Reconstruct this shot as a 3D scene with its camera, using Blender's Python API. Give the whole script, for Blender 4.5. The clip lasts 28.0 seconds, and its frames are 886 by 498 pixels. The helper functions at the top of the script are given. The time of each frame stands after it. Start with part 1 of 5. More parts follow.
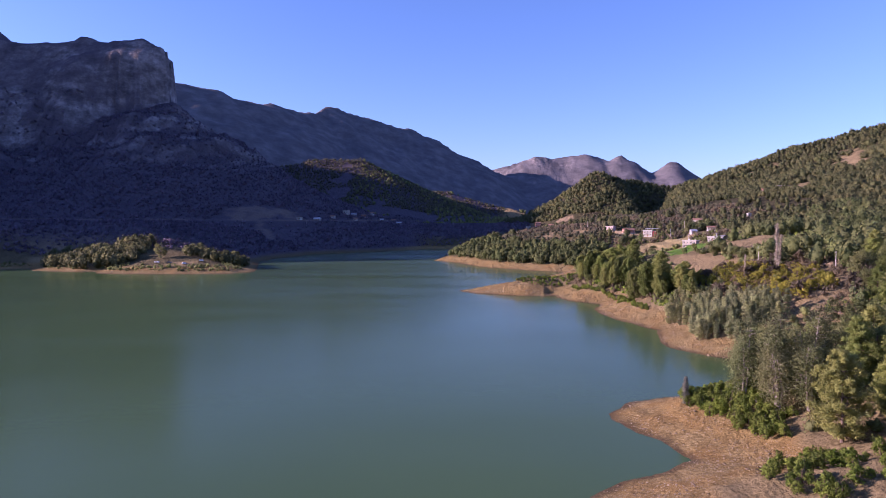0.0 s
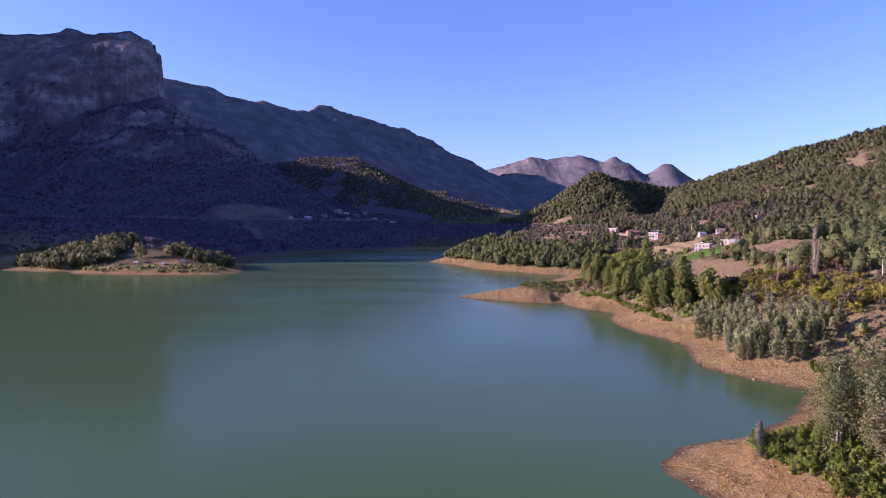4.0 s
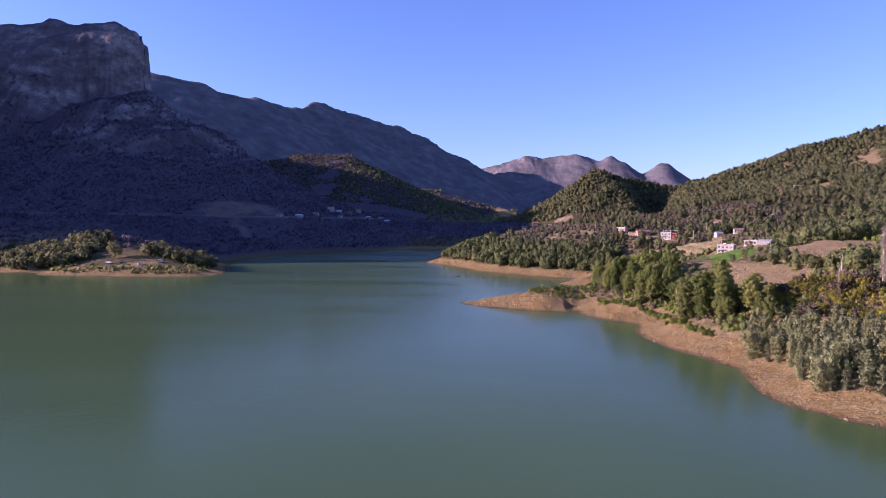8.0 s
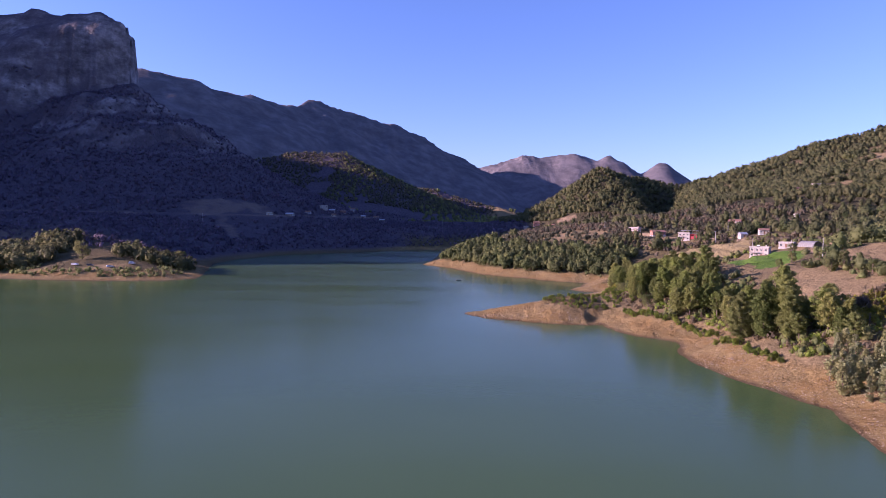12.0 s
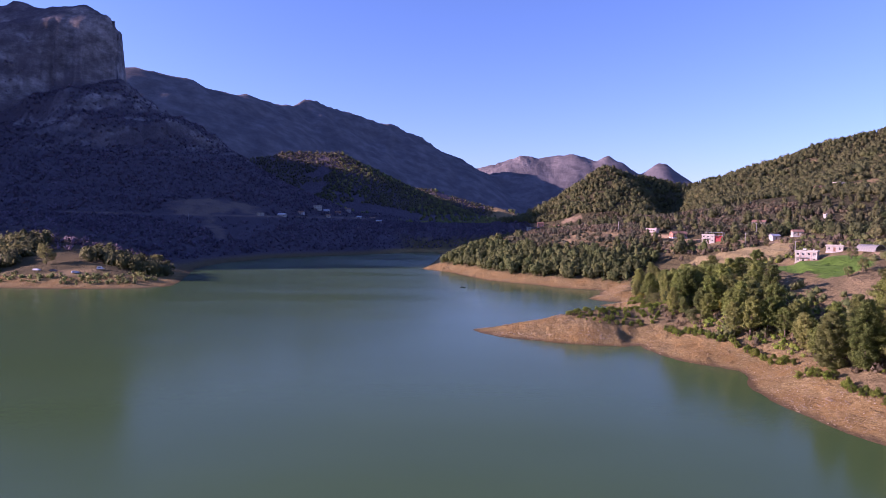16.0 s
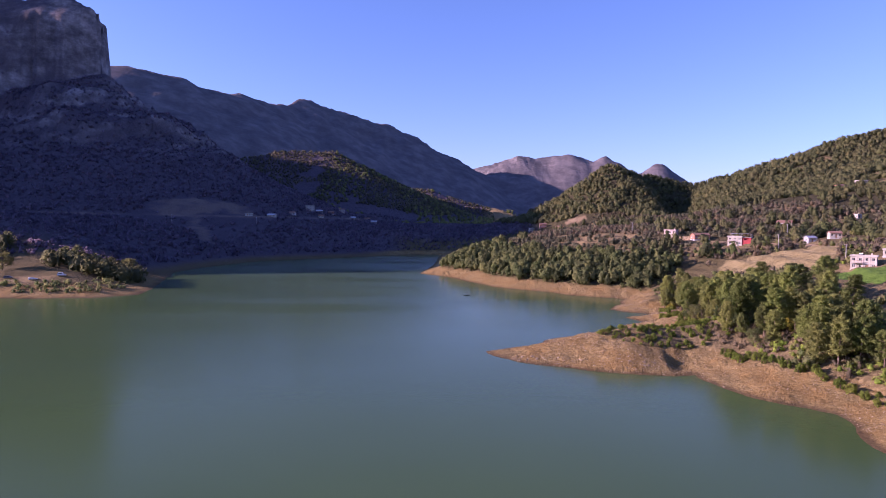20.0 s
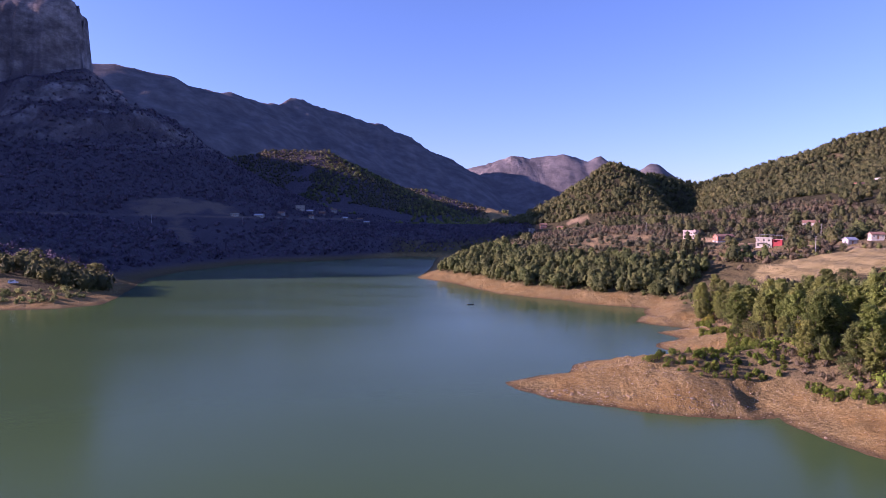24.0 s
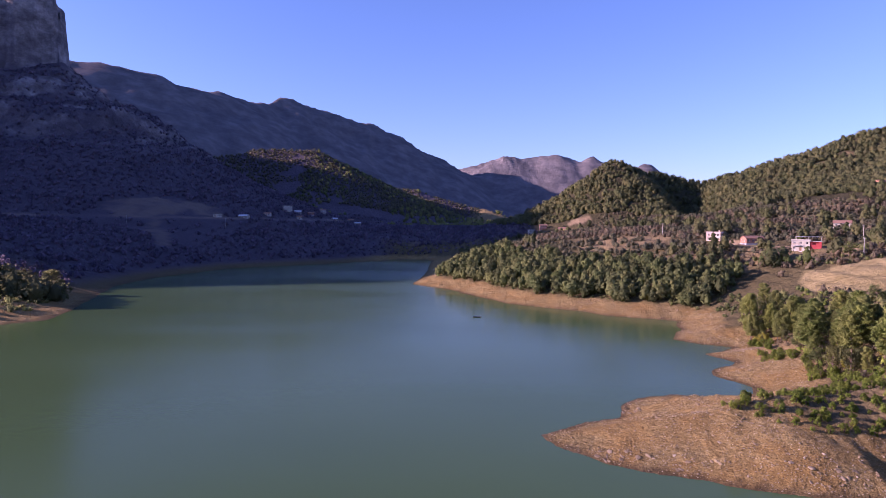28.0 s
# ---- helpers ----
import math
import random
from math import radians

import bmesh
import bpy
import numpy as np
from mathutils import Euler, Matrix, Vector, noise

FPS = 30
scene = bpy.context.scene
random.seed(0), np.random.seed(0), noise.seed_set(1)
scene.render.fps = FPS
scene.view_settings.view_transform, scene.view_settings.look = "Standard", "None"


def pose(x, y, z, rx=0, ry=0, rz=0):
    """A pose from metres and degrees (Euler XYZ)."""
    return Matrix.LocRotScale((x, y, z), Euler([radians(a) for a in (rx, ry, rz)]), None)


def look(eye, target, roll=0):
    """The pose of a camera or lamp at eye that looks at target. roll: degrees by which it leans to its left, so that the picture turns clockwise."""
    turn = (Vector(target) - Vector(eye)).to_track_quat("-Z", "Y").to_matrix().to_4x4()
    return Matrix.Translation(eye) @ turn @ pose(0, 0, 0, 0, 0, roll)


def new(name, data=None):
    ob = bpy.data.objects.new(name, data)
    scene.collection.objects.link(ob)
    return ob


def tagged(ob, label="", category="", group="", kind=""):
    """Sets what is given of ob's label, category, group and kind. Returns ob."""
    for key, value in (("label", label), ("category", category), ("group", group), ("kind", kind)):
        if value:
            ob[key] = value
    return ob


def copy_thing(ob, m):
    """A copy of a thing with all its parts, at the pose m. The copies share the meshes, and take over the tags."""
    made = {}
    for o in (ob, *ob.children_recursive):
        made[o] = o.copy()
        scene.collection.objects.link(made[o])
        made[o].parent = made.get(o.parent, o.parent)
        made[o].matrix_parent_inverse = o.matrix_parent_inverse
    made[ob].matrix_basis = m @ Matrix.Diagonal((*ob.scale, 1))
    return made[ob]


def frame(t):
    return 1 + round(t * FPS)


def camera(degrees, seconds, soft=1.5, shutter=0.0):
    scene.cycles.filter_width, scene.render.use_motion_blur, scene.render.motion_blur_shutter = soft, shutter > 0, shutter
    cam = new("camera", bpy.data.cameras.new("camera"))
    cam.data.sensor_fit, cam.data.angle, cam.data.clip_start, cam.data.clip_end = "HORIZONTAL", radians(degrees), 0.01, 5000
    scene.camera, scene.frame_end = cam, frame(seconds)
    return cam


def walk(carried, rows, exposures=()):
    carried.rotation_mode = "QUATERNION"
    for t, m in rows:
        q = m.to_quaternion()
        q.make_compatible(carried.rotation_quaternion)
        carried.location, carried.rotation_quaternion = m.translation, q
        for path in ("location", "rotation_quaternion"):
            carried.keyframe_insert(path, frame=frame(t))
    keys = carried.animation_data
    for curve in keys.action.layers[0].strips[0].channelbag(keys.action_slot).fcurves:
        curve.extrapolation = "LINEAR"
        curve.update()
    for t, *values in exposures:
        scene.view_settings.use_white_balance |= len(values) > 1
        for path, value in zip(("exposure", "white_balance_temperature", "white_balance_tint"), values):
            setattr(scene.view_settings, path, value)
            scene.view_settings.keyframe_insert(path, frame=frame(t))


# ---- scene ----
cam = camera(68.4, 28.0, 0.6)
UNIT = 1.4                            # the plan is drawn in units of 1.4 m
METRES, EYE, TILT, LEAN, TURN = 200.0 * UNIT, 30.0 * UNIT, -2.3, 0.0, 0.0
ROWS = [
    (0.0, 0.0, 0.0, 0.0, 0.0, 0.0, -0.0),
    (0.5, -0.0017, 0.0101, 0.0009, -0.1, -0.0, -0.07),
    (1.0, -0.0026, 0.0234, 0.0014, -0.18, 0.02, -0.14),
    (1.5, -0.0032, 0.0358, 0.0021, -0.24, 0.02, -0.2),
    (2.0, -0.0049, 0.049, 0.0027, -0.34, 0.02, -0.27),
    (2.5, -0.0064, 0.0618, 0.0033, -0.42, 0.01, -0.32),
    (3.0, -0.0079, 0.0766, 0.0038, -0.51, 0.02, -0.35),
    (3.5, -0.0096, 0.0904, 0.0043, -0.59, 0.01, -0.4),
    (5.5, -0.0158, 0.1529, 0.006, -0.86, -0.02, -0.52),
    (6.0, -0.0175, 0.1698, 0.0063, -0.94, -0.04, -0.55),
    (6.5, -0.018, 0.1875, 0.0063, -0.99, -0.06, -0.55),
    (7.0, -0.019, 0.206, 0.0069, -1.05, -0.06, -0.58),
    (7.5, -0.0199, 0.2235, 0.007, -1.11, -0.07, -0.6),
    (8.0, -0.0201, 0.2433, 0.0078, -1.14, -0.08, -0.62),
    (8.5, -0.0202, 0.2619, 0.0082, -1.2, -0.08, -0.63),
    (9.0, -0.0212, 0.2813, 0.0086, -1.27, -0.09, -0.68),
    (9.5, -0.0212, 0.3002, 0.0089, -1.31, -0.08, -0.69),
    (10.0, -0.0221, 0.3206, 0.0096, -1.35, -0.09, -0.72),
    (10.5, -0.0226, 0.3395, 0.01, -1.38, -0.09, -0.72),
    (11.0, -0.0228, 0.3605, 0.0104, -1.41, -0.09, -0.75),
    (11.5, -0.0237, 0.3793, 0.0109, -1.43, -0.09, -0.75),
    (12.0, -0.0248, 0.3995, 0.0115, -1.47, -0.09, -0.77),
    (12.5, -0.025, 0.4191, 0.0122, -1.49, -0.06, -0.79),
    (14.5, -0.0292, 0.4977, 0.015, -1.69, -0.02, -0.78),
    (15.0, -0.0309, 0.5173, 0.0157, -1.72, -0.02, -0.77),
    (15.5, -0.0317, 0.5351, 0.0164, -1.71, -0.01, -0.75),
    (16.0, -0.0327, 0.5555, 0.0171, -1.72, -0.0, -0.74),
    (16.5, -0.0337, 0.5735, 0.0177, -1.75, 0.01, -0.75),
    (17.0, -0.0347, 0.5936, 0.0182, -1.82, 0.06, -0.74),
    (17.5, -0.0355, 0.6116, 0.0191, -1.87, 0.08, -0.72),
    (18.0, -0.0366, 0.6307, 0.02, -1.92, 0.08, -0.73),
    (18.5, -0.0372, 0.6489, 0.0206, -1.95, 0.07, -0.74),
    (19.0, -0.0381, 0.6683, 0.0213, -2.01, 0.08, -0.73),
    (19.5, -0.0395, 0.6858, 0.0221, -2.06, 0.08, -0.73),
    (20.0, -0.0404, 0.7055, 0.0227, -2.11, 0.08, -0.71),
    (20.5, -0.0414, 0.7238, 0.0232, -2.18, 0.09, -0.7),
    (21.0, -0.0425, 0.7435, 0.0238, -2.22, 0.09, -0.69),
    (21.5, -0.0433, 0.7623, 0.0244, -2.25, 0.08, -0.68),
    (23.5, -0.0491, 0.8294, 0.0282, -2.75, 0.12, -0.64),
    (24.0, -0.0499, 0.8482, 0.0284, -2.72, 0.13, -0.62),
    (24.5, -0.0511, 0.8655, 0.0288, -2.72, 0.14, -0.62),
    (25.0, -0.0521, 0.8851, 0.0295, -2.71, 0.14, -0.62),
    (25.5, -0.0535, 0.9032, 0.03, -2.71, 0.15, -0.62),
    (26.0, -0.0545, 0.9238, 0.0307, -2.68, 0.15, -0.61),
    (26.5, -0.0558, 0.9431, 0.0312, -2.69, 0.16, -0.62),
    (27.0, -0.057, 0.9647, 0.032, -2.71, 0.18, -0.61),
    (27.5, -0.0581, 0.9819, 0.0335, -2.88, 0.2, -0.58),
    (28.0, -0.0598, 0.997, 0.0346, -3.49, 0.22, -0.5),
]
walk(cam, [(t, pose(0, 0, EYE, TILT, LEAN, TURN) @ pose(METRES * x, METRES * y, METRES * z, 90 + pitch, roll, yaw)) for t, x, y, z, yaw, pitch, roll in ROWS],
     [(0.0, 1.2, 5080, 52), (9.0, 1.2, 5110, 54), (17.0, 1.2, 5190, 60), (28.0, 1.2, 5220, 60)])

# ---- light: low winter sun over an added, unseen western ridge, clear sky ----
SUN_AZ, SUN_EL = 268.0, 18.0          # degrees clockwise from +y, degrees above the horizon
world = bpy.data.worlds.new("sky")
scene.world = world
world.use_nodes = True
wn = world.node_tree
sky = wn.nodes.new("ShaderNodeTexSky")
sky.sky_type, sky.sun_disc = "NISHITA", False
sky.sun_elevation, sky.sun_rotation = radians(SUN_EL), radians(SUN_AZ)
sky.air_density, sky.dust_density, sky.ozone_density = 1.0, 0.4, 3.0
wn.nodes["Background"].inputs["Strength"].default_value = 0.075
wn.links.new(sky.outputs[0], wn.nodes["Background"].inputs["Color"])
sun = new("sun", bpy.data.lights.new("sun", "SUN"))
sun.data.energy, sun.data.angle, sun.data.color = 5.0, radians(0.5), (1.0, 0.75, 0.48)
SUN_WAY = Vector((math.sin(radians(SUN_AZ)) * math.cos(radians(SUN_EL)), math.cos(radians(SUN_AZ)) * math.cos(radians(SUN_EL)), math.sin(radians(SUN_EL))))
sun.matrix_world = look((0, 0, 400), Vector((0, 0, 400)) - SUN_WAY)


# ---- materials ----
def nodes_of(name):
    m = bpy.data.materials.new(name)
    m.use_nodes = True
    t = m.node_tree
    return m, t, t.nodes["Principled BSDF"]


def link(t, a, b):
    t.links.new(a, b)


def noise_tex(t, scale, detail=4.0, rough=0.55, coord=None):
    n = t.nodes.new("ShaderNodeTexNoise")
    n.inputs["Scale"].default_value, n.inputs["Detail"].default_value, n.inputs["Roughness"].default_value = scale, detail, rough
    if coord is not None:
        link(t, coord, n.inputs["Vector"])
    return n


def ramp(t, fac, stops):
    r = t.nodes.new("ShaderNodeValToRGB")
    while len(r.color_ramp.elements) < len(stops):
        r.color_ramp.elements.new(0.5)
    for e, (p, c) in zip(r.color_ramp.elements, stops):
        e.position, e.color = p, (*c, 1)
    link(t, fac, r.inputs["Fac"])
    return r.outputs["Color"]


def mixc(t, fac, a, b, mode="MIX"):
    m = t.nodes.new("ShaderNodeMix")
    m.data_type, m.blend_type = "RGBA", mode
    for sock, v in ((m.inputs["Factor"], fac), (m.inputs["A"], a), (m.inputs["B"], b)):
        if isinstance(v, bpy.types.NodeSocket):
            link(t, v, sock)
        elif isinstance(v, tuple):
            sock.default_value = (*v, 1)
        else:
            sock.default_value = v
    return m.outputs["Result"]


def math_node(t, op, a, b=0.0, clamp=False):
    m = t.nodes.new("ShaderNodeMath")
    m.operation, m.use_clamp = op, clamp
    for sock, v in zip(m.inputs, (a, b)):
        if isinstance(v, bpy.types.NodeSocket):
            link(t, v, sock)
        else:
            sock.default_value = v
    return m.outputs[0]


def bump(t, height, strength, distance, into):
    b = t.nodes.new("ShaderNodeBump")
    b.inputs["Strength"].default_value, b.inputs["Distance"].default_value = strength, distance
    link(t, height, b.inputs["Height"])
    link(t, b.outputs[0], into.inputs["Normal"])


def coords(t):
    return t.nodes.new("ShaderNodeNewGeometry").outputs["Position"]


def plain(name, a, b, scale=2.0, rough=0.8, metal=0.0, relief=0.3, depth=0.02):
    """Two shades of one colour, mottled, with fine relief."""
    m, t, p = nodes_of(name)
    tc = t.nodes.new("ShaderNodeTexCoord").outputs["Object"]
    n = noise_tex(t, scale, 6, 0.6, tc)
    link(t, ramp(t, n.outputs["Fac"], [(0.3, a), (0.7, b)]), p.inputs["Base Color"])
    p.inputs["Roughness"].default_value, p.inputs["Metallic"].default_value = rough, metal
    bump(t, noise_tex(t, scale * 8, 3, 0.6, tc).outputs["Fac"], relief, depth, p)
    return m


def leafy(name, dark, light, dry, rough=0.6, trans=0.5):
    """Foliage: shade differs from leaf to leaf, from tree to tree and over the hill; leaves lie along the swell of their clump."""
    m, t, p = nodes_of(name)
    g = t.nodes.new("ShaderNodeNewGeometry")
    oi = t.nodes.new("ShaderNodeObjectInfo")
    tint, puff = t.nodes.new("ShaderNodeAttribute"), t.nodes.new("ShaderNodeAttribute")
    tint.attribute_name, puff.attribute_name = "tint", "puff"
    lie = t.nodes.new("ShaderNodeVectorTransform")
    lie.vector_type, lie.convert_from, lie.convert_to = "NORMAL", "OBJECT", "WORLD"
    link(t, puff.outputs["Vector"], lie.inputs[0])
    col = mixc(t, g.outputs["Random Per Island"], dark, light)
    per_tree = math_node(t, "FRACT", math_node(t, "ADD", tint.outputs["Fac"], oi.outputs["Random"]))
    n = noise_tex(t, 0.02, 3, 0.6, g.outputs["Position"]).outputs["Fac"]
    fac = math_node(t, "MULTIPLY", math_node(t, "ADD", math_node(t, "MULTIPLY", per_tree, 0.7), math_node(t, "SUBTRACT", n, 0.45)), 0.8, True)
    col = mixc(t, fac, col, dry)
    # some trees are deeper in colour than their neighbours
    col = mixc(t, 1.0, col, ramp(t, math_node(t, "FRACT", math_node(t, "MULTIPLY", per_tree, 7.3)), [(0.0, (0.62, 0.64, 0.66)), (0.5, (0.95, 0.95, 0.95)), (1.0, (1.16, 1.12, 1.02))]), "MULTIPLY")
    link(t, col, p.inputs["Base Color"])
    link(t, lie.outputs[0], p.inputs["Normal"])
    p.inputs["Roughness"].default_value = rough
    p.inputs["Specular IOR Level"].default_value = 0.10
    # thin leaves let part of the sun through
    through_leaf, both = t.nodes.new("ShaderNodeBsdfTranslucent"), t.nodes.new("ShaderNodeMixShader")
    both.inputs[0].default_value = trans
    link(t, col, through_leaf.inputs["Color"])
    link(t, p.outputs[0], both.inputs[1]), link(t, through_leaf.outputs[0], both.inputs[2])
    link(t, both.outputs[0], t.nodes["Material Output"].inputs["Surface"])
    return m


# ---- plan: shores, ridges and the height of the land ----
SHORE_EAST = [(80, -260), (50, -80), (42, 0), (40, 35), (26, 52), (12, 62), (16, 70), (21, 75), (27, 78), (32, 81), (29, 90), (26, 98),
              (25.5, 102), (28, 105), (32, 109), (41, 112), (52, 120), (66, 138), (62, 143), (57, 149), (54, 156), (54.5, 163), (60, 181),
              (58, 187), (54, 199), (52, 213), (52, 224), (56, 234), (57, 239), (54, 243), (49, 249), (46, 259), (46, 266), (42, 264)]
SHORE_BAY = [(36, 265), (25, 269), (19, 273), (13, 277), (9, 282), (7, 288), (15, 293), (21, 296), (23, 302), (28, 307), (35, 309), (43, 305), (52, 313),
             (49, 323), (51, 328), (60, 335), (57, 344), (69, 352), (62, 357), (58, 364), (66, 378), (73, 396), (55, 407), (49, 418), (38, 428),
             (27, 440), (16, 470), (8, 494), (-8, 518), (-2, 557), (4, 620), (8, 690), (12, 730)]
SHORE_WEST = [(6, 748), (-18, 742), (-56, 690), (-122, 622), (-141, 545), (-141, 500), (-125, 440), (-118, 413), (-115, 396), (-125, 384),
              (-146, 379), (-176, 379), (-205, 384), (-214, 400), (-225, 396), (-256, 405), (-270, 425), (-300, 400), (-340, 300), (-430, 100), (-500, -260)]


def fbm(x, y, scale, octaves=4, seed=0, gain=0.5, ridged=False):
    """Gradient noise on arrays, about -1 to 1."""
    rng = np.random.RandomState(seed)
    perm = rng.permutation(512)
    ang = rng.rand(512) * 2 * np.pi
    gx, gy = np.cos(ang), np.sin(ang)
    total, amp, norm = np.zeros(np.shape(x)), 1.0, 0.0
    for k in range(octaves):
        u, v = np.asarray(x) / scale * 2 ** k + 17.3 * k, np.asarray(y) / scale * 2 ** k - 9.1 * k
        i, j = np.floor(u).astype(int), np.floor(v).astype(int)
        fu, fv = u - i, v - j
        su, sv = fu * fu * fu * (fu * (fu * 6 - 15) + 10), fv * fv * fv * (fv * (fv * 6 - 15) + 10)

        def corner(a, b):
            h = perm[(perm[(i + a) & 511] + j + b) & 511]
            return gx[h] * (fu - a) + gy[h] * (fv - b)
        n = (corner(0, 0) * (1 - su) + corner(1, 0) * su) * (1 - sv) + (corner(0, 1) * (1 - su) + corner(1, 1) * su) * sv
        n = n * 1.5
        total += amp * (1 - 2 * np.abs(n) if ridged else n)
        norm += amp
        amp *= gain
    return total / norm


def smooth(a, b, v):
    u = np.clip((v - a) / (b - a), 0, 1)
    return u * u * (3 - 2 * u)


def chain_distance(x, y, pts):
    best = np.full(np.shape(x), 1e9)
    for (ax, ay), (bx, by) in zip(pts, pts[1:]):
        dx, dy = bx - ax, by - ay
        u = np.clip(((x - ax) * dx + (y - ay) * dy) / (dx * dx + dy * dy), 0, 1)
        best = np.minimum(best, np.hypot(x - ax - u * dx, y - ay - u * dy))
    return best


def inside(x, y, poly):
    hit = np.zeros(np.shape(x), bool)
    for (ax, ay), (bx, by) in zip(poly, poly[1:] + poly[:1]):
        if ay != by:
            hit ^= ((ay > y) != (by > y)) & (x < (bx - ax) * (y - ay) / (by - ay) + ax)
    return hit


def ridge_height(x, y, pts, slope, power):
    """Height of a ridge that falls off on both sides: pts are x, y and the crest's height."""
    best = np.zeros(np.shape(x))
    for (ax, ay, az), (bx, by, bz) in zip(pts, pts[1:]):
        dx, dy = bx - ax, by - ay
        u = np.clip(((x - ax) * dx + (y - ay) * dy) / (dx * dx + dy * dy), 0, 1)
        d, z = np.hypot(x - ax - u * dx, y - ay - u * dy), az + u * (bz - az)
        best = np.maximum(best, z * np.clip(1 - d * slope / z / power, 0, 1) ** power)
    return best


# crest lines: points, fall per metre, how hollow the foot is
MASSIF = ([(-1500, 1010, 115), (-653, 965, 116), (-520, 960, 138), (-392, 955, 150), (-316, 965, 74), (-234, 990, 36), (-150, 1050, 16), (-60, 1110, 14)], 0.55, 1.25)
# the ridge farthest west lies out of view, added to block the sun
UNSEEN_WEST_RIDGE = ([(-930, 500, 258), (-960, 620, 318), (-1010, 800, 368), (-1130, 1200, 480), (-1300, 1560, 448)], 0.75, 1.3)
BACK_RIDGE = ([(-1710, 2215, 540), (-1071, 2530, 544), (-909, 2611, 529), (-832, 2620, 486), (-756, 2665, 491), (-711, 2755, 503), (-576, 2890, 471), (-531, 3025, 530),
               (-396, 3142, 512), (-171, 3250, 467), (-36, 3286, 416), (117, 3295, 332), (243, 3286, 243), (468, 3250, 163), (720, 3160, 73)], 0.68, 1.05)
MID_HILL = ([(-420, 1560, 126), (-297, 1580, 151), (-200, 1600, 157), (-110, 1560, 92), (-60, 1500, 50), (20, 1480, 30)], 0.55, 1.4)
LOW_HILL = ([(-54, 1800, 86), (18, 1755, 87), (81, 1710, 58), (171, 1665, 34), (243, 1620, 7)], 0.50, 1.3)
FAR_RANGE = ([(76, 3542, 223), (298, 3512, 281), (405, 3497, 301), (493, 3481, 346), (643, 3466, 335), (750, 3451, 353), (864, 3428, 317), (929, 3412, 334), (1017, 3390, 262),
              (1102, 3359, 222), (1148, 3349, 266), (1170, 3344, 302), (1194, 3341, 262), (1235, 3336, 177), (1339, 3313, 116)], 0.66, 1.05)
KNOB = ([(125, 800, 2), (158, 835, 4), (180, 850, 27), (203, 856, 63), (222, 862, 55), (262, 885, 51), (330, 900, 40), (384, 862, 46)], 0.62, 1.5)
EAST_RIDGE = ([(330, 900, 45), (384, 862, 63), (430, 810, 85), (530, 780, 109), (700, 700, 165), (900, 480, 210), (980, 0, 230), (980, -300, 230)], 0.42, 1.45)


def shore_distance(x, y):
    """Metres from the waterline, land positive; and how far east the nearest shore is."""
    wx = x + 1.3 * fbm(x, y, 9, 3, 3)
    wy = y + 1.3 * fbm(x, y, 9, 3, 4)
    east = chain_distance(wx, wy, SHORE_EAST + SHORE_BAY)
    west = chain_distance(wx, wy, SHORE_WEST)
    d = np.minimum(east, west)
    wet = inside(wx, wy, SHORE_EAST + SHORE_BAY + SHORE_WEST)
    return np.where(wet, -d, d), west / (east + west + 1e-6)


